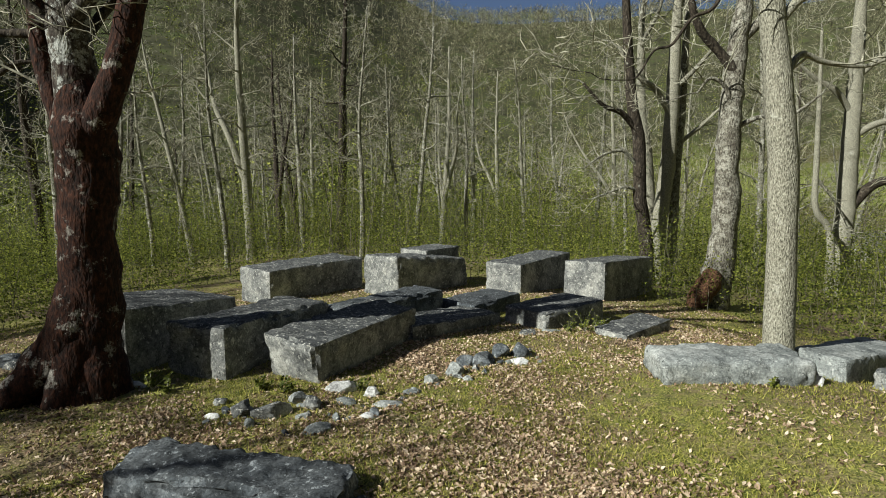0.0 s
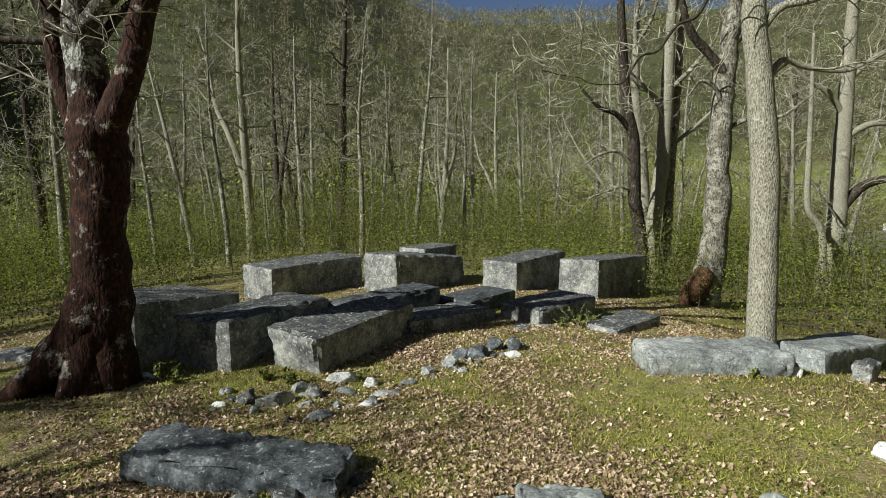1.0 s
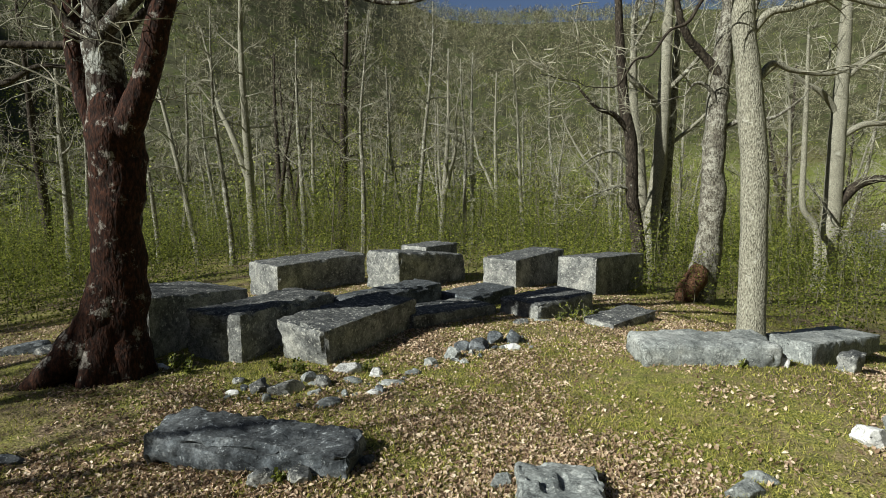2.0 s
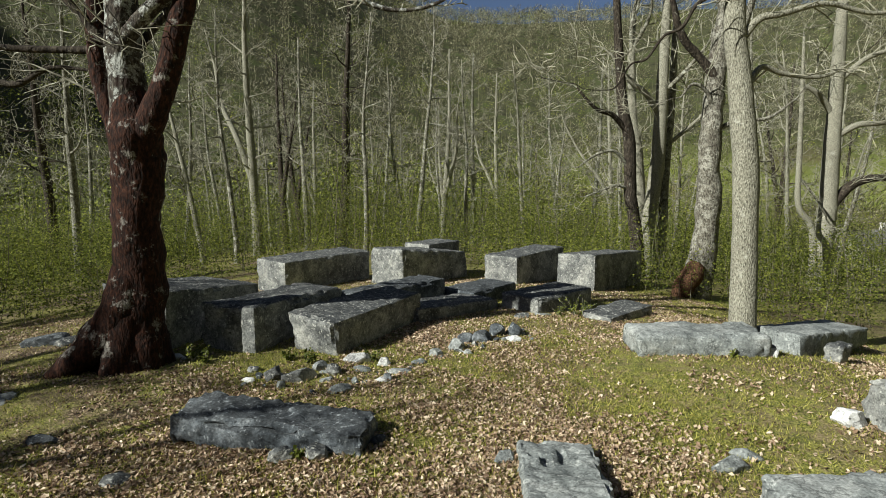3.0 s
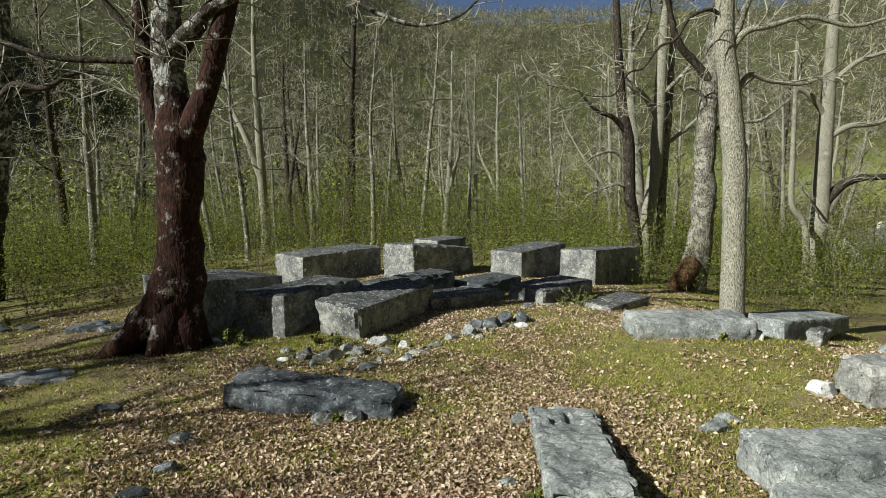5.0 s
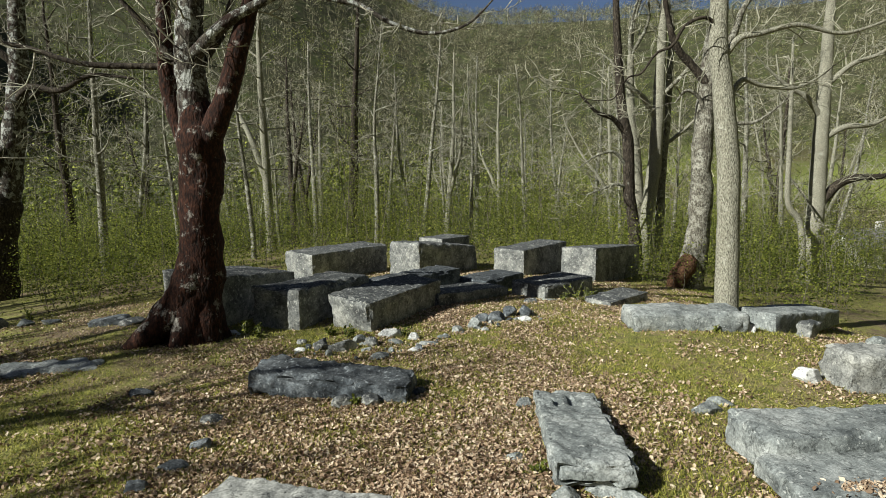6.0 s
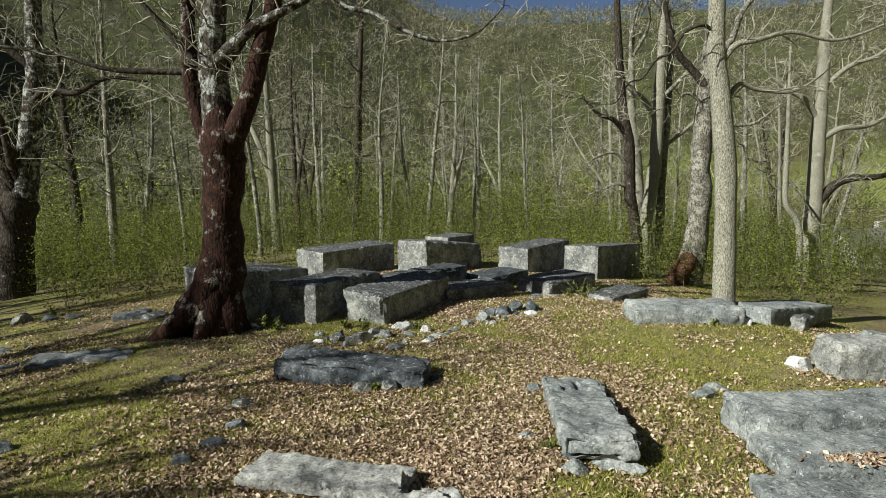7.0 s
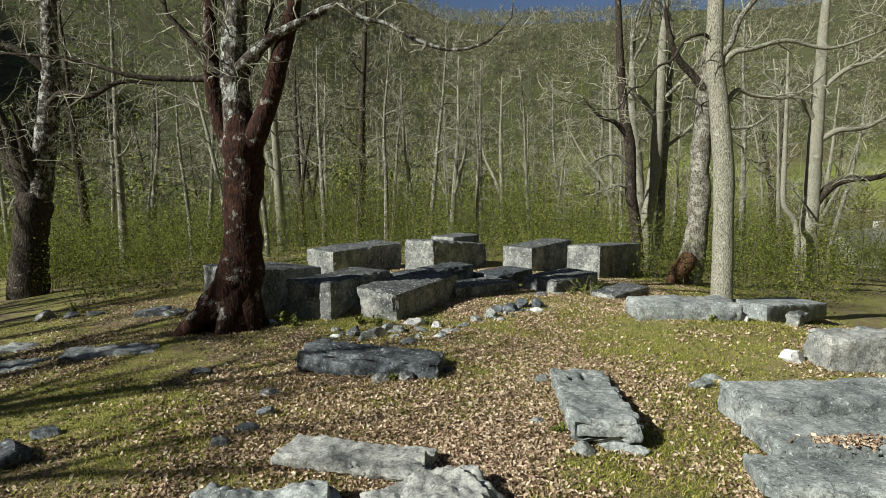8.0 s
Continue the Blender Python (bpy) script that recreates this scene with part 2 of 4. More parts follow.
def height(x, y):
    """The lie of the land: a low knoll that falls off into a valley, wooded hills beyond."""
    e = math.hypot((x + 1.3) / 5, (y - 5) / 8)
    v = 0.75 * 0.25 * math.log1p(math.exp(min(60.0, (e - 0.95) / 0.25)))
    z = -14 * (1 - math.exp(-v / 14))
    z -= 0.075 * max(0.0, min(e, 16.0) - 3) ** 1.5
    z += 0.3 * math.exp(-((x - 4.6) / 2.4) ** 2 - ((y - 5.6) / 2.6) ** 2)
    r = math.hypot(x, y - 2)
    if r < 40:
        z += 0.045 * noise.noise((x * 0.5, y * 0.5, 3.1)) + 0.018 * noise.noise((x * 1.9, y * 1.9, 7.7))
    if r > 50:
        az = math.degrees(math.atan2(x, y))
        rise = 0.236 + 0.2 * step(2, -24, az) if az > -100 else 0.25
        rise += 0.02 * noise.noise((az * 0.09, 2.0, 0.3))
        # out of view, right and rear hills are heightened to block low skylight
        rise += 0.2 * step(40, 75, abs(az)) + 0.25 * step(45, 70, az) * step(190, 165, az) + 0.1 * step(-165, -178, az)
        start = 70 + 60 * step(-10, 25, az)
        k = step(start, 460, r) * 0.75 + 0.25 * min(1.0, max(0.0, (r - start) / (460 - start)))
        z += k * (460 * rise + 12 + 9 * noise.noise((x * 0.012, y * 0.012, 5)) * min(1, r / 200))
        z -= 0.05 * max(0.0, r - 480)
    return z


def build_ground():
    n_a, radii, r = 360, [], 0.3
    while r < 1800:
        radii.append(r)
        r *= 1.03
    verts, faces = [(0.0, 3.0, height(0, 3))], []
    for r in radii:
        for a in range(n_a):
            t = 2 * math.pi * a / n_a
            x, y = r * math.sin(t), 3 + r * math.cos(t)
            verts.append((x, y, height(x, y)))
    for a in range(n_a):
        faces.append((0, 1 + a, 1 + (a + 1) % n_a))
    for i in range(len(radii) - 1):
        o = 1 + i * n_a
        for a in range(n_a):
            b = (a + 1) % n_a
            faces.append((o + a, o + n_a + a, o + n_a + b, o + b))
    g = part("ground", verts, faces, M_GROUND)
    for p in g.data.polygons[:1]:
        if p.normal.z < 0:
            g.data.flip_normals()
    return tagged(g, "woodland floor of dry leaves and mossy grass, falling to a valley", "ground", kind="structure")


build_ground()


# ---------------------------------------------------------------- cut stones
def stone(name, label, category, material, centre, size, yaw, z0=None, tilt=(0, 0), seed=0, edge=0.03, rough=0.014,
          chip=0.05, taper=0.0, group="", cell=0.038, top_slope=0.0, side_slope=0.0, dents=()):
    """A weathered block: length along its own x, its foot sunk a little into the ground; centre is the foot's middle."""
    L, W, H = size
    x0, y0 = centre
    if z0 is None:
        z0 = height(x0, y0)
    sink = 0.06
    H += sink
    dims = (L, W, H)
    n = [max(3, min(96, int(d / cell))) for d in dims]
    index, verts, faces = {}, [], []

    def vert(i, j, k):
        key = (i, j, k)
        if key not in index:
            p = Vector(((i / n[0] - 0.5) * L, (j / n[1] - 0.5) * W, (k / n[2] - 0.5) * H))
            inner = Vector([max(-d / 2 + edge, min(d / 2 - edge, c)) for d, c in zip(dims, p)])
            off = p - inner
            nrm = off.normalized() if off.length > 1e-6 else Vector((0, 0, 1))
            p = inner + nrm * min(edge, off.length) if off.length > 1e-6 else p
            q = p + Vector((seed * 7.3, seed * 3.1, seed))
            dsp = rough * (1.1 * noise.noise(q * 1.6) + 0.9 * noise.noise(q * 5.1) + 0.8 * noise.noise(q * 13.0) - 1.3 * max(0.0, noise.noise(q * 9.0) - 0.25))
            near = sum(1 for d, c in zip(dims, p) if abs(c) > d / 2 - 1.6 * edge)
            if near > 1:
                dsp -= chip * (max(0.0, noise.noise(q * 4.3 + Vector((9, 9, 9))) - 0.05) * 1.5 + 0.5 * max(0.0, noise.noise(q * 12.0)))
            p = p + nrm * dsp
            up = p.z / H + 0.5
            p.x *= 1 - taper * (1 - up)
            p.y *= 1 - taper * (1 - up)
            p.z += (top_slope * p.x + side_slope * p.y) * up
            if k == n[2]:
                for dx, dy, rx, ry, deep in dents:
                    p.z -= deep * math.exp(-((p.x - dx) / rx) ** 4 - ((p.y - dy) / ry) ** 4)
            index[key] = len(verts)
            verts.append(p + Vector((0, 0, H / 2 - sink)))
        return index[key]

    for ax in range(3):
        b, c = (ax + 1) % 3, (ax + 2) % 3
        for side in (0, n[ax]):
            for i in range(n[b]):
                for j in range(n[c]):
                    quad = []
                    for di, dj in ((0, 0), (1, 0), (1, 1), (0, 1)):
                        key = [0, 0, 0]
                        key[ax], key[b], key[c] = side, i + di, j + dj
                        quad.append(vert(*key))
                    faces.append(tuple(quad if side else quad[::-1]))
    ob = part(name, verts, faces, material)
    ob.data.set_sharp_from_angle(angle=radians(38))
    ob.matrix_world = pose(x0, y0, z0, tilt[0], tilt[1], yaw)
    return tagged(ob, label, category, group)


def tomb(label, near, yaw, width, length, top, foot, material=M_STONE, seed=1, top_slope=0.0, side_slope=0.0, **kw):
    """A tomb block from the plan place of its near corner: its length runs off along yaw, its end face to the left of that."""
    a = radians(yaw)
    x = near[0] + math.cos(a) * length / 2 - math.sin(a) * width / 2
    y = near[1] + math.sin(a) * length / 2 + math.cos(a) * width / 2
    mid_top = top + top_slope * length / 2 + side_slope * width / 2
    return stone("tombstone", label, "tombstone", material, (x, y), (length, width, mid_top - foot), yaw, foot, seed=seed, group="medieval tombstones",
                 top_slope=top_slope, side_slope=side_slope, **kw)


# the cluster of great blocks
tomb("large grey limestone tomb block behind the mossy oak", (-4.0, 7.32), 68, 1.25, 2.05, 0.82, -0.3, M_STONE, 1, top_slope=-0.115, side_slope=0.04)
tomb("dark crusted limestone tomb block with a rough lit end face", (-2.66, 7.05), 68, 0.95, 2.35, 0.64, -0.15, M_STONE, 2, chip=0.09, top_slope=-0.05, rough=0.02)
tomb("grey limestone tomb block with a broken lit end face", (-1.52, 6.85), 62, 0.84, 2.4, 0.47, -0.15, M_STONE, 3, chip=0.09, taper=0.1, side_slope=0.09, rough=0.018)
tomb("upright grey limestone tomb block with dark mottled top", (-3.5, 11.86), 52, 1.02, 2.6, 0.54, -0.15, M_STONE, 4, side_slope=0.02)
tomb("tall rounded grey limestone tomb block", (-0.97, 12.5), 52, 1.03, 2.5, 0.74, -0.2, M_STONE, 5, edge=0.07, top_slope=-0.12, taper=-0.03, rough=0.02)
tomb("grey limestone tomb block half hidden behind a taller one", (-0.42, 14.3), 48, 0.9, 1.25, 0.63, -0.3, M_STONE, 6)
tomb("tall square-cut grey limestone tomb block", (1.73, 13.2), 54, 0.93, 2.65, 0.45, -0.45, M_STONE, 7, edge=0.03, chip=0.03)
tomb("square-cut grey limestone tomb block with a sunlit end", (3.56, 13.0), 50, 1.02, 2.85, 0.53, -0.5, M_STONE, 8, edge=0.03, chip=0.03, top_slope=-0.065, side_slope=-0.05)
tomb("low dark tomb block with a rough crusted top", (-1.45, 8.85), 50, 0.72, 2.25, 0.42, -0.1, M_DARK, 9, chip=0.09, rough=0.025)
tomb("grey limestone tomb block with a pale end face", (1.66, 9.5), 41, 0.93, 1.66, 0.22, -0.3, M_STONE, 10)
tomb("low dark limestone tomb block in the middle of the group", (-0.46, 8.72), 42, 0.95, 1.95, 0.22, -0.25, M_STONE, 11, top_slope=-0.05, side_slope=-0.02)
tomb("low flat dark tomb slab between higher blocks", (0.55, 10.4), 50, 0.85, 1.5, 0.16, -0.2, M_DARK, 12)
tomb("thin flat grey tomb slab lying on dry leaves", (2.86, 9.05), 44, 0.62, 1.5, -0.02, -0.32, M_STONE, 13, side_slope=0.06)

# slabs and boulders on the knoll
stone("boulder_slab", "long rounded grey limestone slab at the foot of a tree", "tombstone", M_PALE, (3.42, 7.05), (1.78, 0.8, 0.29), -2, 0.05, seed=21,
      edge=0.085, rough=0.017, chip=0.04, group="medieval tombstones")
tomb("broad flat grey limestone slab beside a tree", (4.92, 7.05), 37, 0.7, 2.6, 0.22, -0.3, M_PALE, 22, top_slope=-0.12, side_slope=0.03, edge=0.04)
stone("boulder_slab", "small grey limestone slab leaning on a broad slab", "tombstone", M_STONE, (5.45, 7.05), (0.5, 0.24, 0.19), 37, -0.08, seed=23,
      edge=0.05, rough=0.03, group="medieval tombstones")
# tree shade on this slab is put into its dark bluish colour
stone("tomb_slab", "limestone slab coloured dark bluish for shade, lying on dry leaves", "tombstone", M_DARK, (-1.63, 4.4), (1.85, 0.6, 0.24), -8.5, 0.0, seed=24,
      edge=0.035, rough=0.03, chip=0.09, group="medieval tombstones", top_slope=-0.045, cell=0.026)
stone("tomb_slab", "tilted grey limestone slab propped on small stones", "tombstone", M_PALE, (0.87, 3.05), (1.92, 0.66, 0.15), -94, 0.05, tilt=(0, -4), seed=25,
      edge=0.03, rough=0.018, chip=0.09, group="medieval tombstones", cell=0.022,
      dents=((-0.6, 0.02, 0.13, 0.035, 0.045), (-0.5, 0.1, 0.05, 0.05, 0.04), (-0.52, -0.12, 0.1, 0.04, 0.05), (-0.62, -0.2, 0.04, 0.05, 0.04)))
stone("tomb_slab", "pale flat limestone slab flush with the leaves", "tombstone", M_WORN, (-1.5, 1.92), (1.42, 0.5, 0.08), -14, 0.0, seed=26,
      edge=0.03, rough=0.024, chip=0.16, group="medieval tombstones", cell=0.025)
stone("tomb_slab", "dark lichened limestone slab sunk in dry leaves", "tombstone", M_PALE, (-2.05, 1.0), (1.1, 0.6, 0.13), 10, 0.0, seed=27,
      edge=0.045, rough=0.05, chip=0.12, group="medieval tombstones", cell=0.025)
stone("boulder", "rough grey limestone boulder half buried in leaves", "boulder", M_WORN, (-0.8, 1.05), (1.05, 0.75, 0.16), 18, 0.0, seed=28,
      edge=0.09, rough=0.06, chip=0.12, cell=0.025)
stone("tombstone", "cracked pale limestone block beside a white stone", "tombstone", M_WORN, (4.96, 4.5), (1.65, 0.52, 0.47), 5, -0.02, seed=29,
      edge=0.035, rough=0.024, chip=0.08, group="medieval tombstones")
stone("tomb_slab", "broad grey limestone slab, the upper of three", "tombstone", M_PALE, (3.5, 2.86), (2.5, 0.66, 0.28), 5, 0.02, seed=30,
      edge=0.025, rough=0.018, chip=0.08, group="medieval tombstones")
stone("tomb_slab", "flat grey limestone slab against a higher slab", "tombstone", M_PALE, (3.28, 2.16), (2.15, 0.72, 0.15), 2, 0.02, seed=31,
      edge=0.025, rough=0.018, chip=0.08, group="medieval tombstones")
stone("tomb_slab", "flat grey limestone slab covered in part by dry leaves", "tombstone", M_PALE, (2.93, 1.44), (2.15, 0.58, 0.11), -6, 0.0, seed=32,
      edge=0.025, rough=0.018, chip=0.08, group="medieval tombstones")
for i, (x, y, ln, w, yw, lab) in enumerate(((-5.6, 5.4, 1.3, 0.5, 14, "flat grey gravestone sunk flush with the grass"),
                                             (-6.9, 5.1, 1.5, 0.55, 20, "flat grey gravestone sunk flush with the grass"),
                                             (-7.6, 6.3, 1.2, 0.5, 16, "dark flat gravestone edged with moss"))):
    stone("tomb_slab", lab, "tombstone", M_PALE, (x, y), (ln, w, 0.035), yw, height(x, y), seed=40 + i, edge=0.03, rough=0.04, chip=0.1, group="medieval tombstones")


# loose field stones
def rock(x, y, sx, sy, sz, yaw, material=M_STONE, seed=0, label="grey limestone field stone in dry leaves"):
    """An angular broken stone: a ball cut by random planes, then roughened."""
    rng = random.Random(seed)
    planes = []
    for _ in range(13):
        d = Vector((rng.gauss(0, 1), rng.gauss(0, 1), rng.gauss(0, 0.8))).normalized()
        planes.append((d, rng.uniform(0.5, 0.88)))
    bm = bmesh.new()
    bmesh.ops.create_icosphere(bm, subdivisions=4 if sx > 0.18 else 3, radius=1)
    for v in bm.verts:
        d = v.co.normalized()
        r = min([1.0] + [k / d.dot(p) for p, k in planes if d.dot(p) > 0.05])
        r *= 1 + 0.06 * noise.noise(d * 3 + Vector((seed, 0, 0))) + 0.05 * noise.noise(d * 8 + Vector((seed, 4, 0)))
        v.co = Vector((d.x * r * sx * 0.6, d.y * r * sy * 0.6, d.z * r * sz * 0.8 + sz * 0.35))
    me = bpy.data.meshes.new("field_stone")
    bm.to_mesh(me)
    bm.free()
    me.materials.append(material)
    me.shade_smooth()
    me.set_sharp_from_angle(angle=radians(22))
    ob = new("field_stone", me)
    ob.matrix_world = pose(x, y, height(x, y) - 0.015, 0, 0, yaw)
    return tagged(ob, label, "stone", "field stones")


WHITE = "white limestone stone lying on dry leaves"
rock(-1.17, 6.72, 0.36, 0.2, 0.16, 8, M_WHITE, 51, WHITE)
rock(-0.84, 6.6, 0.2, 0.13, 0.1, 20, M_WHITE, 52, WHITE)
rock(-0.14, 7.05, 0.22, 0.16, 0.12, 30, M_PALE, 53)
rock(0.12, 7.35, 0.24, 0.18, 0.16, -20, M_PALE, 54)
rock(1.0, 7.75, 0.25, 0.16, 0.09, 5, M_WHITE, 55, WHITE)
rock(1.05, 8.1, 0.28, 0.24, 0.2, 5, M_DARK, 56)
rock(0.55, 7.75, 0.32, 0.24, 0.16, 30, M_DARK, 57)
rock(0.78, 8.05, 0.3, 0.2, 0.17, -30, M_DARK, 58)
rock(0.3, 7.7, 0.25, 0.2, 0.13, 10, M_DARK, 59)
rock(-1.78, 6.0, 0.4, 0.26, 0.17, 25, M_STONE, 60)
rock(-2.12, 6.0, 0.24, 0.2, 0.18, -25, M_STONE, 61)
rock(-1.22, 5.6, 0.3, 0.2, 0.08, 25, M_PALE, 62)
rock(-0.8, 5.95, 0.18, 0.12, 0.07, 0, M_WHITE, 63, WHITE)
rock(-1.6, 6.35, 0.22, 0.14, 0.11, 40, M_PALE, 64)
rock(-1.42, 6.18, 0.26, 0.2, 0.12, 10, M_STONE, 65)
rock(-2.38, 5.9, 0.16, 0.1, 0.06, 0, M_WHITE, 66, WHITE)
rock(-0.62, 6.28, 0.3, 0.18, 0.06, 15, M_PALE, 67)
rock(-1.08, 6.3, 0.24, 0.16, 0.07, -10, M_PALE, 68)
rock(-0.4, 6.68, 0.22, 0.14, 0.06, 10, M_PALE, 69)
rock(-3.66, 6.9, 0.22, 0.14, 0.08, -10, M_WHITE, 70, WHITE)
rock(-2.45, 6.3, 0.2, 0.15, 0.08, 33, M_STONE, 71)
rock(2.38, 3.75, 0.34, 0.2, 0.13, 20, M_PALE, 72)
rock(2.62, 3.95, 0.26, 0.14, 0.08, -15, M_PALE, 73)
rock(3.88, 4.5, 0.32, 0.24, 0.2, 10, M_WHITE, 74, WHITE)
rock(-2.6, 2.98, 0.2, 0.14, 0.1, -20, M_DARK, 75)
rock(-2.7, 2.6, 0.25, 0.15, 0.08, 10, M_DARK, 76)
rock(-2.82, 2.23, 0.25, 0.16, 0.09, 10, M_DARK, 77)
rock(-3.88, 4.35, 0.32, 0.2, 0.09, -10, M_DARK, 78)
rock(-2.75, 3.65, 0.24, 0.26, 0.07, 30, M_STONE, 79)
rock(0.25, 2.76, 0.16, 0.13, 0.08, 20, M_PALE, 80)
rock(-1.5, 3.95, 0.26, 0.2, 0.12, 30, M_STONE, 81)
rock(-1.15, 3.98, 0.28, 0.18, 0.12, -30, M_STONE, 82)
rock(-0.66, 4.25, 0.16, 0.13, 0.09, 30, M_DARK, 83)
rock(0.98, 2.14, 0.42, 0.2, 0.11, -8, M_PALE, 84)
rock(0.58, 2.1, 0.24, 0.2, 0.12, -8, M_PALE, 85)
rock(0.48, 3.9, 0.2, 0.16, 0.1, 0, M_PALE, 86)
rock(-4.7, 2.1, 0.4, 0.35, 0.22, 10, M_DARK, 87)
rock(-4.7, 2.6, 0.25, 0.2, 0.12, 10, M_DARK, 88)
rock(7.0, 7.55, 0.5, 0.36, 0.22, 10, M_PALE, 89)
rock(-6.3, 8.1, 0.75, 0.4, 0.2, 8, M_DARK, 90)
rock(-5.85, 8.0, 0.45, 0.3, 0.12, 30, M_STONE, 91)
rock(-8.9, 8.9, 0.4, 0.3, 0.2, 10, M_STONE, 92)
rock(-8.4, 8.95, 0.3, 0.2, 0.14, 10, M_PALE, 93)
rock(-7.9, 8.95, 0.3, 0.2, 0.12, 40, M_PALE, 94)
rock(4.35, 6.75, 0.18, 0.16, 0.13, 0, M_WHITE, 95, WHITE)
rock(1.35, 9.3, 0.3, 0.2, 0.08, 10, M_STONE, 96)
rock(1.75, 9.45, 0.28, 0.16, 0.06, -10, M_PALE, 97)


rng_c = random.Random(77)
for i in range(46):
    if i < 26:
        x, y = rng_c.gauss(-1.55, 0.5), rng_c.gauss(6.05, 0.22)
    else:
        x = rng_c.uniform(-0.4, 1.4)
        y = 7.1 + 0.75 * x + rng_c.gauss(0, 0.14)
    k = rng_c.uniform(0.05, 0.14)
    rock(x, y, k, k * rng_c.uniform(0.6, 0.9), k * rng_c.uniform(0.35, 0.7), rng_c.uniform(0, 180), rng_c.choice((M_STONE, M_PALE, M_PALE, M_DARK)), 200 + i,
         "small broken limestone chip among dry leaves")


# ---------------------------------------------------------------- trees that stand close
def hero_tree(label, seed, stems, mats, twig_density=6, twig_len=1.3, top_grow=3.0, knob=0.06, roots=(), root_bark=None):
    """A tree from its stems: (points, radii); the first is the trunk, the others its limbs."""
    rng = random.Random(seed)
    foot = Vector(stems[0][0][0])
    tree = tagged(new("tree"), label, "tree", "trees")
    tree.location = foot
    twigs = Soup()
    branches = twigs
    for i, (pts, rad) in enumerate(stems):
        ln, rr = smooth_line(pts, rad, 7)
        s = Soup()
        s.tube([p - foot for p in ln], rr, 18 if i == 0 else 12, knob, seed)
        for rp, rrad in roots if i == 0 else ():
            a, b = smooth_line(rp, rrad, 5)
            r = Soup()
            r.tube([p - foot for p in a], b, 14, 0.2, seed)
            part("root", r.v, r.f, root_bark or mats[0], tree)
        part("trunk" if i == 0 else "limb", s.v, s.f, mats[min(i, len(mats) - 1)], tree)
        local = [p - foot for p in ln]
        if i:
            size = (ln[-1] - ln[0]).length
            sprout(rng, branches, twigs, local, rr, max(4, int(twig_density * size / 2)), 0.25, twig_len)
        # the end grows on, out of sight or into fine branches
        d = (ln[-1] - ln[-2]).normalized()
        if top_grow:
            for _ in range(3 if rr[-1] > 0.05 else 1):
                way = (d + Vector((rng.gauss(0, 0.4), rng.gauss(0, 0.4), 0.25))).normalized()
                k = top_grow * rng.uniform(0.7, 1.2) * (1 if rr[-1] > 0.05 else 0.4)
                line = wander(rng, local[-1], way, k, 7, 0.2, 0.06)
                r2 = [max(0.006, rr[-1] * 0.75 * (1 - j / 8)) for j in range(8)]
                s = Soup()
                s.tube(line, r2, 6)
                part("branch", s.v, s.f, mats[-1], tree)
                sprout(rng, branches, twigs, line, r2, 8, 0.1, twig_len)
    tagged(part("crown", twigs.v, twigs.f, M_TWIG, tree), kind="stuff")
    return tree


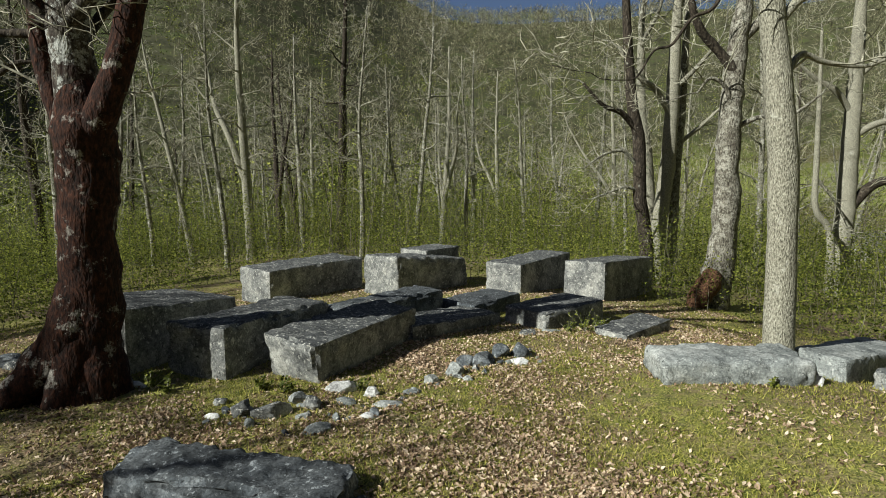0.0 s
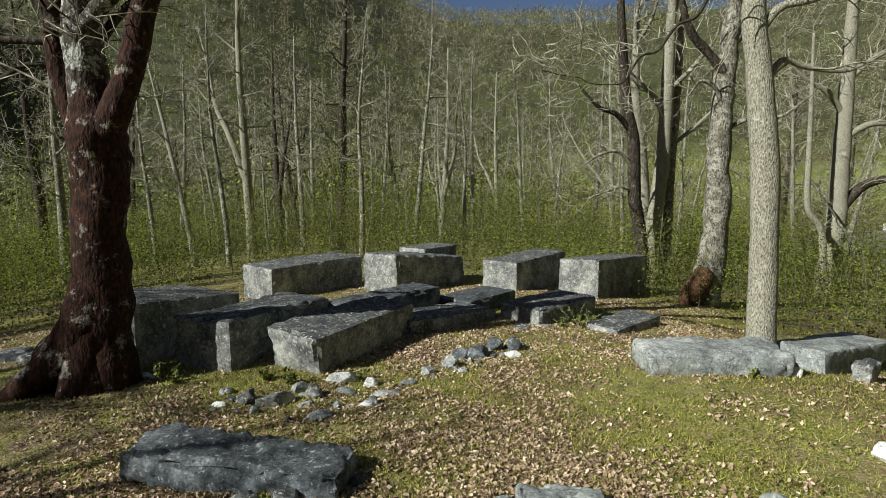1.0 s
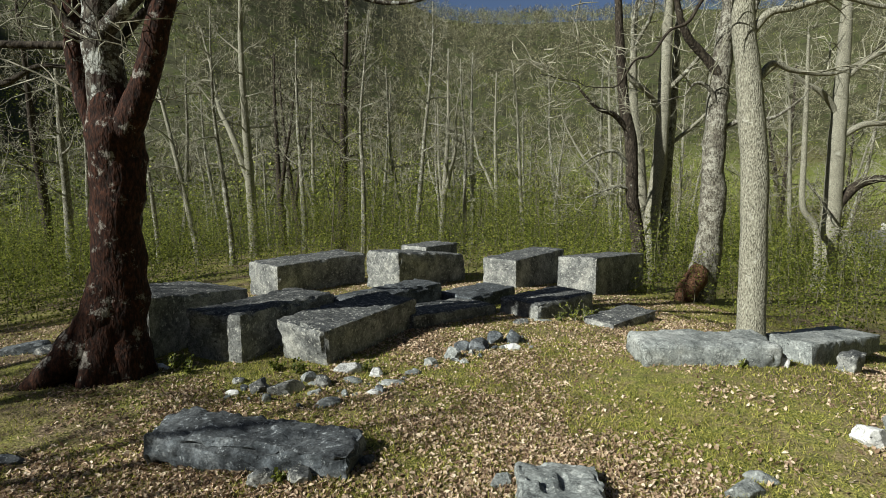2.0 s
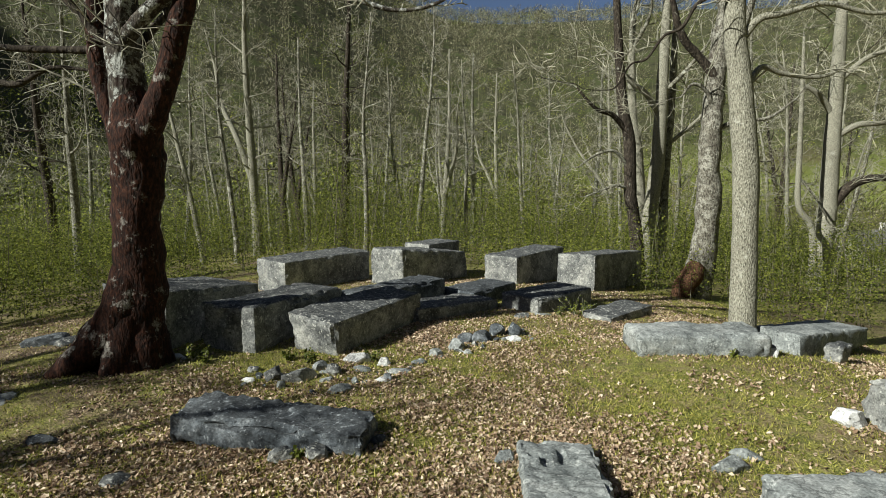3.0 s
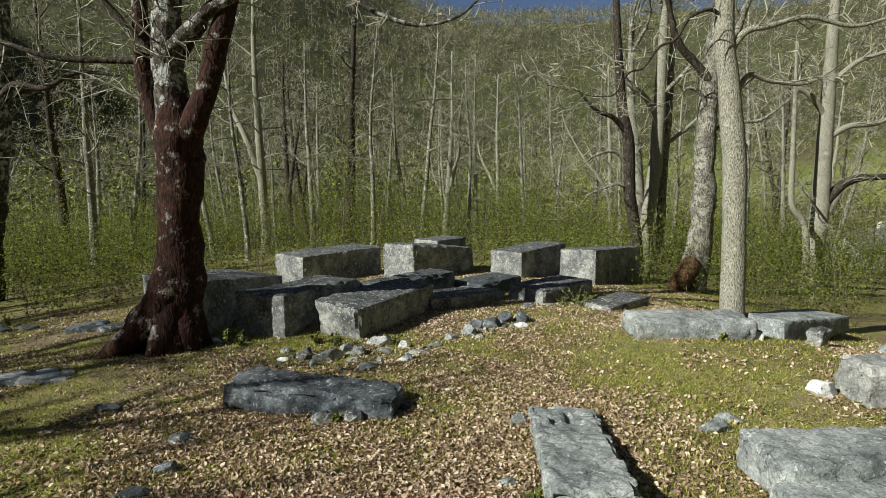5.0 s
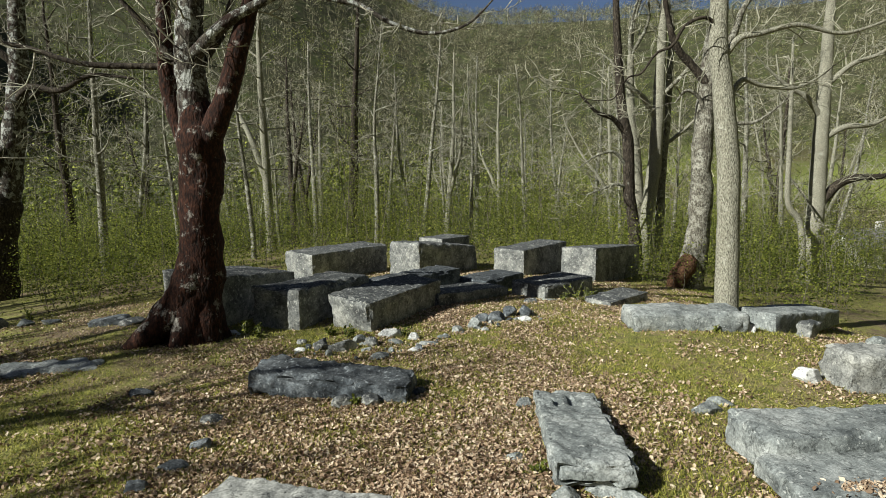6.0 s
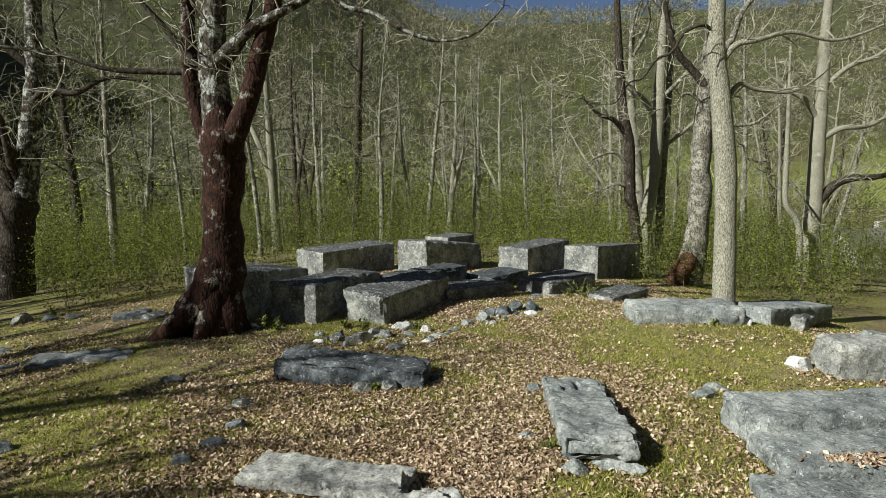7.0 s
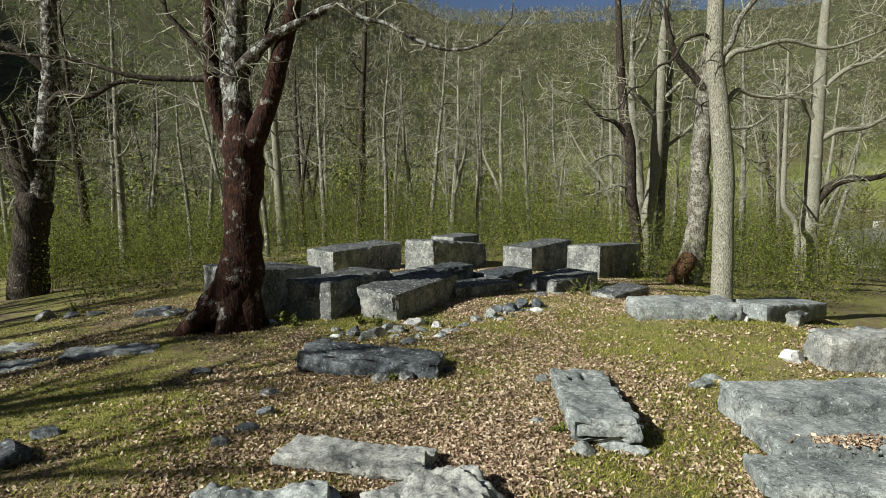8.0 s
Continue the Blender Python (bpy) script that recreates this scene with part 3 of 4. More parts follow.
hero_tree("old forked oak with dark reddish mossy trunk", 11, [
    ([(-4.2, 6.75, -0.15), (-4.17, 6.75, 0.12), (-4.13, 6.75, 0.5), (-4.05, 6.75, 1.1), (-4.02, 6.75, 1.9), (-3.98, 6.75, 2.55), (-3.95, 6.72, 2.95), (-3.97, 6.73, 3.3), (-4.0, 6.75, 3.7)],
     [0.6, 0.46, 0.38, 0.315, 0.30, 0.315, 0.335, 0.26, 0.1]),
    ([(-4.0, 6.75, 2.9), (-4.02, 6.75, 3.5), (-4.06, 6.75, 4.0), (-4.03, 6.75, 4.6), (-3.97, 6.75, 5.3), (-3.9, 6.8, 6.3)], [0.25, 0.225, 0.21, 0.195, 0.18, 0.15]),
    ([(-3.85, 6.65, 2.8), (-3.7, 6.6, 3.15), (-3.44, 6.6, 3.75), (-3.22, 6.6, 4.44), (-3.02, 6.6, 5.12), (-2.85, 6.5, 6.0)], [0.2, 0.18, 0.15, 0.135, 0.12, 0.1]),
    ([(-4.2, 6.85, 2.85), (-4.36, 6.9, 3.3), (-4.45, 6.9, 3.8), (-4.47, 6.9, 4.6), (-4.43, 6.9, 5.4), (-4.5, 7.0, 6.4)], [0.14, 0.13, 0.12, 0.115, 0.1, 0.07]),
    ([(-4.02, 6.7, 4.1), (-3.75, 6.55, 4.3), (-3.45, 6.5, 4.55), (-2.92, 6.5, 4.84), (-2.3, 6.5, 5.09), (-1.96, 6.5, 4.9), (-1.52, 6.5, 4.8), (-1.09, 6.5, 4.56), (-0.56, 6.5, 4.42), (-0.03, 6.5, 4.54), (0.36, 6.5, 4.9)],
     [0.11, 0.1, 0.09, 0.07, 0.055, 0.042, 0.036, 0.032, 0.027, 0.02, 0.012]),
    ([(-4.47, 6.9, 4.05), (-5.16, 6.9, 4.06), (-5.8, 6.9, 4.11), (-6.52, 6.9, 4.33), (-7.15, 6.9, 4.42), (-7.88, 6.9, 4.47)], [0.05, 0.045, 0.04, 0.034, 0.028, 0.018]),
], [M_BARK_TL, M_BARK_TL2, M_BARK_TL, M_BARK_TL, M_BARK_TL2, M_BARK_DK], 6, 1.1, 2.6, 0.16,
    roots=[([(-4.08, 6.72, 1.25), (-4.22, 6.62, 0.75), (-4.46, 6.5, 0.36), (-4.76, 6.36, 0.08), (-5.05, 6.25, -0.14)], [0.27, 0.29, 0.26, 0.18, 0.08]),
           ([(-4.12, 6.66, 0.8), (-4.2, 6.5, 0.3), (-4.26, 6.3, -0.12)], [0.26, 0.25, 0.15]),
           ([(-4.05, 6.7, 0.7), (-3.95, 6.58, 0.25), (-3.82, 6.48, -0.12)], [0.25, 0.22, 0.12])])

hero_tree("tall tree with pale furrowed bark behind a slab", 12, [
    ([(4.4, 7.62, -0.1), (4.37, 7.6, 0.25), (4.33, 7.6, 1.45), (4.28, 7.6, 2.52), (4.19, 7.6, 3.22), (4.1, 7.6, 3.9), (4.0, 7.6, 4.57), (3.98, 7.6, 6.2)], [0.24, 0.19, 0.178, 0.178, 0.172, 0.155, 0.145, 0.12]),
    ([(4.05, 7.6, 4.2), (4.3, 7.55, 4.55), (4.62, 7.5, 4.62), (5.2, 7.5, 4.75), (5.95, 7.5, 4.62), (6.8, 7.5, 4.9)], [0.06, 0.052, 0.045, 0.038, 0.028, 0.016]),
    ([(4.18, 7.62, 3.5), (4.5, 7.8, 3.95), (4.9, 7.9, 3.88), (5.5, 7.95, 3.85), (6.0, 8.0, 4.1)], [0.045, 0.04, 0.034, 0.026, 0.012]),
    ([(4.02, 7.6, 4.7), (3.75, 7.5, 4.86), (3.42, 7.45, 4.74), (3.2, 7.4, 4.42), (2.95, 7.38, 4.3), (2.72, 7.35, 4.0), (2.5, 7.33, 3.92), (2.3, 7.3, 3.62), (2.12, 7.3, 3.58)], [0.032, 0.028, 0.025, 0.022, 0.019, 0.016, 0.013, 0.01, 0.006]),
], [M_BARK_TR, M_BARK_TR, M_BARK_TR, M_BARK_DK], 6, 1.0, 3.2, 0.05)

hero_tree("knobbly tree with pale patched bark and mossy root", 13, [
    ([(6.35, 13.9, -0.9), (6.38, 13.9, -0.4), (6.5, 13.9, 0.58), (6.57, 13.9, 1.77), (6.52, 13.9, 2.81), (6.56, 13.9, 4.07), (6.6, 13.9, 5.19), (6.7, 13.9, 6.3), (6.75, 14, 8.2)], [0.42, 0.36, 0.3, 0.29, 0.26, 0.25, 0.21, 0.18, 0.12]),
    ([(6.57, 13.8, 4.7), (6.11, 13.8, 5.2), (5.71, 13.7, 5.56), (5.44, 13.6, 6.05), (5.2, 13.5, 6.9)], [0.12, 0.11, 0.09, 0.075, 0.05]),
    ([(6.5, 13.8, 3.8), (6.31, 13.7, 4.35), (5.91, 13.6, 4.54), (5.61, 13.5, 4.23)], [0.06, 0.05, 0.04, 0.02]),
    ([(6.6, 13.9, 5.3), (7.1, 13.8, 5.9), (7.4, 13.8, 6.7), (7.9, 13.7, 7.3)], [0.1, 0.09, 0.075, 0.05]),
    ([(6.55, 13.9, 3.4), (7.1, 13.8, 3.7), (7.8, 13.7, 3.75), (8.4, 13.6, 4.2)], [0.07, 0.055, 0.04, 0.02]),
], [M_BARK_TW, M_BARK_DK, M_BARK_TW, M_BARK_TW, M_BARK_TW], 7, 1.4, 3.0, 0.2,
    roots=[([(6.3, 13.72, 0.15), (6.1, 13.62, -0.1), (5.9, 13.55, -0.35), (5.7, 13.5, -0.8)], [0.2, 0.27, 0.26, 0.16])], root_bark=M_MOSS)

hero_tree("slender dark-barked tree in a clump of pale trees", 14, [
    ([(6.23, 18, -0.9), (6.1, 18, 0.6), (5.9, 18, 1.73), (5.8, 18, 3.4), (5.55, 18, 4.55), (5.35, 18, 6.47), (5.2, 18, 8.5)], [0.24, 0.2, 0.19, 0.18, 0.16, 0.13, 0.09]),
    ([(5.72, 18, 3.7), (5.2, 17.8, 4.2), (4.6, 17.6, 4.4), (4.0, 17.5, 5.0)], [0.09, 0.08, 0.06, 0.03]),
    ([(5.8, 18, 2.6), (5.3, 17.8, 3.1), (4.7, 17.7, 3.0), (4.1, 17.6, 2.6)], [0.06, 0.05, 0.04, 0.02]),
    ([(5.85, 18, 1.9), (5.4, 17.8, 2.05), (4.9, 17.7, 1.9), (4.3, 17.5, 1.7)], [0.05, 0.045, 0.035, 0.015]),
], [M_BARK_DK, M_BARK_DK, M_BARK, M_BARK], 6, 1.5, 3.0, 0.1)
hero_tree("tall pale tree standing in a clump", 15, [
    ([(6.8, 19, -1.2), (6.81, 19, -0.3), (6.86, 19, 0.79), (7.04, 19, 2.57), (7.11, 19, 4.31), (7.13, 19, 6.35), (7.2, 19, 9)], [0.32, 0.28, 0.24, 0.23, 0.21, 0.17, 0.1]),
    ([(6.8, 19.1, -0.5), (6.72, 19.4, 0.9), (6.54, 19.4, 2.93), (6.3, 19.4, 4.35), (6.2, 19.4, 6.5)], [0.2, 0.19, 0.17, 0.15, 0.1]),
    ([(7.1, 19, 4.2), (6.5, 18.8, 5.0), (5.9, 18.7, 5.4), (5.3, 18.6, 6.2)], [0.1, 0.09, 0.07, 0.04]),
    ([(7.12, 19, 5.0), (7.7, 18.8, 5.6), (8.3, 18.6, 6.4)], [0.08, 0.07, 0.04]),
], [M_BARK_TR, M_BARK_TR, M_BARK_TR, M_BARK], 7, 1.6, 3.4, 0.1)
hero_tree("slim dark tree beside a pale one", 16, [
    ([(7.5, 19.6, -1.3), (7.51, 19.6, -0.6), (7.53, 19.6, 0.73), (7.54, 19.6, 2.57), (7.64, 19.6, 4.37), (7.7, 19.6, 7.5)], [0.2, 0.18, 0.17, 0.16, 0.14, 0.09]),
    ([(7.6, 19.6, 3.4), (8.2, 19.5, 3.9), (8.9, 19.4, 4.6)], [0.07, 0.06, 0.03]),
], [M_BARK, M_BARK_TR], 7, 1.5, 3.0, 0.1)
hero_tree("pale tree with spreading limbs at the wood's edge", 17, [
    ([(14, 21, -1.9), (14.0, 21, -0.4), (14.09, 21, 1.18), (14.07, 21, 3.33), (14.08, 21, 5.24), (14.06, 21, 7.28), (14.1, 21, 9.5)], [0.42, 0.36, 0.31, 0.28, 0.24, 0.2, 0.12]),
    ([(14.1, 21, 1.0), (14.72, 20.9, 1.87), (15.44, 20.8, 2.2), (16.6, 20.7, 2.3), (17.5, 20.6, 2.9)], [0.2, 0.17, 0.14, 0.1, 0.05]),
    ([(14.07, 21, 3.6), (14.8, 20.8, 4.1), (15.8, 20.7, 4.2), (16.8, 20.6, 4.8)], [0.13, 0.11, 0.08, 0.04]),
    ([(14.07, 21, 4.4), (13.3, 20.8, 5.2), (12.5, 20.7, 5.6), (11.6, 20.6, 6.3)], [0.11, 0.1, 0.07, 0.03]),
    ([(14.08, 21, 5.6), (14.9, 20.8, 6.4), (15.9, 20.7, 6.8), (17, 20.6, 7.7)], [0.1, 0.09, 0.07, 0.03]),
], [M_BARK_TR, M_BARK_DK, M_BARK_TR, M_BARK_TR, M_BARK_TR], 8, 1.7, 3.2, 0.12)
hero_tree("crooked thin pale tree", 18, [
    ([(13.1, 20, -1.9), (13.06, 20, -0.3), (12.89, 20, 0.6), (12.42, 20, 1.3), (12.34, 20, 2.93), (12.28, 20, 4.93), (12.2, 20, 7)], [0.13, 0.12, 0.11, 0.1, 0.09, 0.07, 0.04]),
    ([(12.35, 20, 2.3), (12.9, 19.9, 1.6), (13.3, 19.8, 0.9)], [0.05, 0.04, 0.03]),
], [M_BARK_TR, M_BARK], 6, 1.1, 2.0, 0.1)
hero_tree("stout forked oak with dark trunk at the wood's edge", 19, [
    ([(-13.85, 15.5, -1.7), (-13.83, 15.5, -0.9), (-13.6, 15.5, 0.56), (-13.42, 15.5, 1.5), (-13.35, 15.5, 1.95)], [0.62, 0.55, 0.47, 0.52, 0.38]),
    ([(-13.45, 15.5, 1.4), (-13.76, 15.4, 2.66), (-14.26, 15.3, 3.78), (-15, 15.2, 4.9)], [0.32, 0.27, 0.25, 0.2]),
    ([(-13.3, 15.5, 1.5), (-13.1, 15.5, 2.4), (-12.9, 15.5, 3.52), (-12.6, 15.5, 5.21), (-12.45, 15.5, 7.66)], [0.36, 0.34, 0.31, 0.27, 0.2]),
    ([(-12.7, 15.4, 4.5), (-12.1, 15.2, 4.9), (-11.2, 15.1, 4.8), (-10.2, 15, 5.2), (-9, 15, 5.1)], [0.12, 0.1, 0.08, 0.06, 0.03]),
    ([(-12.6, 15.4, 5.6), (-13.4, 15.2, 6.2), (-14.4, 15.1, 6.3)], [0.12, 0.1, 0.06]),
], [M_BARK_DK, M_BARK_DK, M_BARK_TL2, M_BARK_DK, M_BARK_DK], 7, 1.7, 3.4, 0.15)
# unseen oaks beside and behind the walker, added to shade the knoll
for sx, sy, sd in ((-15.2, -2.6, 20), (-14.4, -0.4, 21), (-17.5, 1.6, 22), (-20.5, 5.5, 24)):
    z = height(sx, sy)
    hero_tree("big bare oak out of view, added to shade the clearing", sd, [
        ([(sx, sy, z - 0.2), (sx, sy, z + 1), (sx + 0.1, sy, z + 3), (sx, sy + 0.1, z + 5), (sx, sy, z + 8)], [0.4, 0.27, 0.23, 0.2, 0.12]),
        ([(sx, sy, z + 3.6), (sx - 1, sy - 0.6, z + 5), (sx - 1.8, sy - 1.2, z + 7)], [0.2, 0.16, 0.1]),
        ([(sx, sy, z + 4.4), (sx + 0.9, sy - 0.7, z + 6), (sx + 1.5, sy - 1.4, z + 8)], [0.2, 0.15, 0.1]),
        ([(sx, sy, z + 5.4), (sx - 0.3, sy + 1.2, z + 6.6), (sx - 0.6, sy + 2, z + 8.5)], [0.17, 0.13, 0.09]),
    ], [M_BARK_DK, M_BARK], 12, 1.9, 3.4, 0.1)


# ---------------------------------------------------------------- trees of the wood
def wood_tree(seed, tall, r0, bark, fork=0.0):
    rng = random.Random(seed)
    tree = tagged(new("tree"), "slender bare woodland tree with pale grey bark", "tree", "woodland trees")
    trunk, twigs = Soup(), Soup()
    line = wander(rng, (0, 0, -0.6), (rng.gauss(0, 0.03), rng.gauss(0, 0.03), 1), tall, 14, 0.035, 0.12)
    rr = [r0 * (1.25 if i == 0 else 1.0) * (1 - 0.82 * i / 14) for i in range(15)]
    trunk.tube(line, rr, 9, 0.08, seed)
    part("trunk", trunk.v, trunk.f, bark, tree)
    stems = [(line, rr)]
    if fork:
        i = int(fork * 14)
        second = wander(rng, line[i], (rng.choice((-1, 1)) * 0.25, 0.1, 0.95), tall * 0.55, 9, 0.1, 0.12)
        r2 = [rr[i] * 0.85 * (1 - 0.85 * j / 9) for j in range(10)]
        s = Soup()
        s.tube(second, r2, 8, 0.08, seed)
        part("limb", s.v, s.f, bark, tree)
        stems.append((second, r2))
    for pts, rad in stems:
        n = len(pts) - 1
        count = 19 if pts is line else 10
        for k in range(count):
            f = 0.3 + 0.69 * (k + rng.random()) / count
            i = min(int(f * n), n - 1)
            p = pts[i].lerp(pts[i + 1], f * n - i)
            a = k * 2.4 + rng.random()
            ln = tall * rng.uniform(0.09, 0.19) * (1.2 - 0.6 * f)
            way = Vector((math.cos(a), math.sin(a), rng.uniform(0.1, 0.85)))
            limb = wander(rng, p, way, ln, 6, 0.24, 0.06)
            r2 = [min(rad[i] * 0.6, 0.02 * ln + 0.009) * (1 - 0.8 * j / 6) for j in range(7)]
            s = Soup()
            s.tube(limb, r2, 5)
            part("branch", s.v, s.f, bark, tree)
            sprout(rng, twigs, twigs, limb, r2, 6, 0.15, ln * 0.5, 2, 0.1)
    tagged(part("crown", twigs.v, twigs.f, M_TWIG, tree), kind="stuff")
    return tree


kinds = [wood_tree(101, 13, 0.2, M_BARK), wood_tree(102, 14, 0.26, M_BARK_TR, 0.35), wood_tree(103, 12, 0.15, M_BARK),
         wood_tree(104, 15, 0.3, M_BARK_DK, 0.3), wood_tree(105, 13, 0.18, M_BARK_TR), wood_tree(106, 14, 0.22, M_BARK)]


def plant_tree(kind, x, y, size=1.0, lean=0.0, turn=None):
    ob = kinds[kind]
    m = pose(x, y, height(x, y), 0, lean, 0) @ pose(0, 0, 0, 0, 0, random.uniform(0, 360) if turn is None else turn)
    first = "used" not in ob
    if first:
        ob["used"] = 1
        ob.matrix_world = m
        ob.scale = (size, size, size)
        return ob
    c = copy_thing(ob, m)
    c.scale = (size, size, size)
    return c


def along(px, d):
    """Plan place at a depth, px being the sideways slope of the line of sight times 1060."""
    return px / 1060 * d, d


for px, d, kind, size, lean in ((-711, 34, 3, 1.1, -2), (-680, 22.5, 0, 1.0, 1), (-448, 26, 4, 0.9, -9), (-388, 24, 2, 0.9, -4), (-340, 30, 1, 1.15, 1), (-289, 39, 3, 0.9, 2),
                                (-183, 36, 3, 1.15, 3), (-147, 25, 2, 0.9, 0), (-72, 37, 0, 0.9, 0), (-46, 33, 2, 1.2, 4), (-4, 41, 1, 1.0, 0), (54, 42, 5, 1.0, 4),
                                (-252, 36, 0, 1.05, 1), (268, 46, 5, 1.1, 2), (564, 29, 5, 0.95, 0), (-520, 31, 2, 1.0, -3), (-470, 40, 5, 1.0, 2),
                                (-590, 36, 0, 1.05, 0), (150, 38, 4, 0.95, -4), (40, 28, 2, 0.8, 1), (420, 34, 4, 0.9, 3), (640, 33, 4, 1.0, -4), (720, 40, 0, 1.1, 3),
                                (330, 31, 2, 0.9, -3), (210, 52, 0, 1.2, 0), (-110, 55, 5, 1.1, 0), (-400, 52, 0, 1.2, 0), (-230, 60, 1, 1.2, 0), (-640, 50, 5, 1.2, 0), (-560, 58, 3, 1.2, 0), (100, 58, 1, 1.2, 0)):
    plant_tree(kind, *along(px, d), size, lean)
rng_w = random.Random(5)
placed = 0
while placed < 40:
    px, d = rng_w.uniform(-860, 760), rng_w.uniform(42, 95)
    if px > 380 and d > 50 and rng_w.random() < 0.75:
        continue
    plant_tree(rng_w.randrange(6), *along(px, d), rng_w.uniform(0.8, 1.15), rng_w.gauss(0, 3))
    placed += 1


# unseen trees left of the view, added to cast shade from the sun's side
for x, y in ((-19, 4), (-20, 9), (-24, 12), (-23, 6), (-28, 16), (-29, 10), (-33, 20), (-38, 25)):
    plant_tree(rng_w.choice((1, 3, 3, 0)), x, y, rng_w.uniform(1.0, 1.25))


# ---------------------------------------------------------------- undergrowth, woods far off
def clearing(x, y):
    return ((x + 0.3) / (8.6 if x < -0.3 else 7.9)) ** 2 + ((y - 5) / 10.9) ** 2


def build_undergrowth():
    rng = random.Random(8)
    stems, leaves = Soup(), Soup()
    count = 0
    while count < 2300:
        a, d = rng.uniform(-0.86, 0.80), 8 + 44 * rng.random() ** 0.8
        x, y = d * a, d
        q = clearing(x, y)
        if q < 1.0 or noise.noise((x * 0.12, y * 0.12, 1.7)) < -0.22:
            continue
        count += 1
        z = height(x, y) - 0.05
        tall = rng.uniform(0.5, 1.4) if q < 1.5 else rng.uniform(0.9, 2.6 if d < 24 else 4.6) * (1.0 if d < 24 or rng.random() > 0.22 else 1.9)
        line = wander(rng, (x, y, z), (rng.gauss(0, 0.15), rng.gauss(0, 0.15), 1), tall, 4, 0.1, 0.05)
        r = 0.004 + 0.0032 * tall
        stems.tube(line, [r, r * 0.8, r * 0.6, r * 0.45, r * 0.3], 3)
        for _ in range(int(70 + 52 * tall)):
            f = rng.uniform(0.12, 1.0) * 4
            i = min(int(f), 3)
            p = line[i].lerp(line[i + 1], f - i)
            w = 0.16 + 0.16 * tall * (1.1 - f / 5)
            p = p + Vector((rng.gauss(0, w), rng.gauss(0, w), rng.gauss(0, 0.12)))
            s = rng.uniform(0.014, 0.036) * (1 + d / 45)
            u = Vector((rng.gauss(0, 1), rng.gauss(0, 1), rng.gauss(0, 0.5))).normalized()
            v = u.orthogonal().normalized()
            v = (v + u.cross(v) * rng.gauss(0, 1)).normalized()
            b = len(leaves.v)
            leaves.v += [p - u * s, p + v * s * 0.9, p + u * s]
            leaves.f.append((b, b + 1, b + 2))
    part_s = part("undergrowth_stems", stems.v, stems.f, M_STEM)
    tagged(part_s, "thin bare stems of young trees and shrubs", "undergrowth", kind="stuff")
    part_l = part("undergrowth_leaves", leaves.v, leaves.f, M_FRESH, smooth=False)
    tagged(part_l, "fresh yellow-green spring leaves on shrubs and saplings", "undergrowth", kind="stuff")


build_undergrowth()


def build_far_woods():
    rng = random.Random(9)
    bare, green = Soup(), Soup()
    n = 0
    while n < 6500:
        az, r = math.radians(rng.uniform(-46, 44)), 60 + 400 * rng.random() ** 0.75
        x, y = r * math.sin(az), r * math.cos(az)
        if math.degrees(az) > 12 and r < 190 and noise.noise((x * 0.03, y * 0.03, 4.4)) < 0.02:
            continue
        n += 1
        z = height(x, y)
        tall = rng.uniform(7, 13)
        leafy = noise.noise((x * 0.02, y * 0.02, 8.8)) + rng.gauss(0, 0.25) > (0.0 if r < 150 else 0.16)
        soup = green if leafy else bare
        b = len(bare.v)
        w = rng.uniform(0.03, 0.08)
        bare.v += [Vector((x - w, y, z - 1)), Vector((x + w, y, z - 1)), Vector((x, y, z + tall * 0.8))]
        bare.f.append((b, b + 1, b + 2))
        wide = tall * rng.uniform(0.2, 0.3)
        for _ in range(44 if not leafy else 70):
            o = Vector((rng.gauss(0, 1), rng.gauss(0, 1), rng.gauss(0, 1))).normalized() * rng.random() ** 0.4
            p = Vector((x + o.x * wide, y + o.y * wide, z + tall * (0.62 + 0.38 * o.z)))
            if leafy:
                u = Vector((rng.gauss(0, 1), rng.gauss(0, 1), rng.gauss(0, 1))).normalized() * rng.uniform(0.1, 0.26)
                v = u.orthogonal() * 0.8
                b = len(soup.v)
                soup.v += [p - u, p + v * 1.2, p + u]
                soup.f.append((b, b + 1, b + 2))
            else:
                d = (o + Vector((rng.gauss(0, 0.6), rng.gauss(0, 0.6), rng.uniform(0.1, 1.0)))).normalized()
                side = d.cross(Vector((rng.gauss(0, 1), rng.gauss(0, 1), 0.3))).normalized() * (0.03 + r * 0.00022)
                b = len(soup.v)
                soup.v += [p - side, p + side, p + d * rng.uniform(0.8, 2.2)]
                soup.f.append((b, b + 1, b + 2))
    k = Mat("far_bare_wood", 0.95)
    far_bare = k.done(k.ramp(k.island(), (0.0, (0.025, 0.022, 0.014)), (0.5, (0.115, 0.108, 0.058)), (1.0, (0.38, 0.36, 0.24))))
    k = Mat("far_spring_leaves", 0.8)
    far_green = k.done(k.ramp(k.island(), (0.0, (0.03, 0.045, 0.009)), (0.5, (0.13, 0.155, 0.026)), (1.0, (0.30, 0.32, 0.06))))
    tagged(part("far_woods", bare.v, bare.f, far_bare, smooth=False), "bare brown woods covering far hillsides", "woods", kind="stuff")
    tagged(part("far_leafy_woods", green.v, green.f, far_green, smooth=False), "patches of greening trees on far hillsides", "woods", kind="stuff")


build_far_woods()


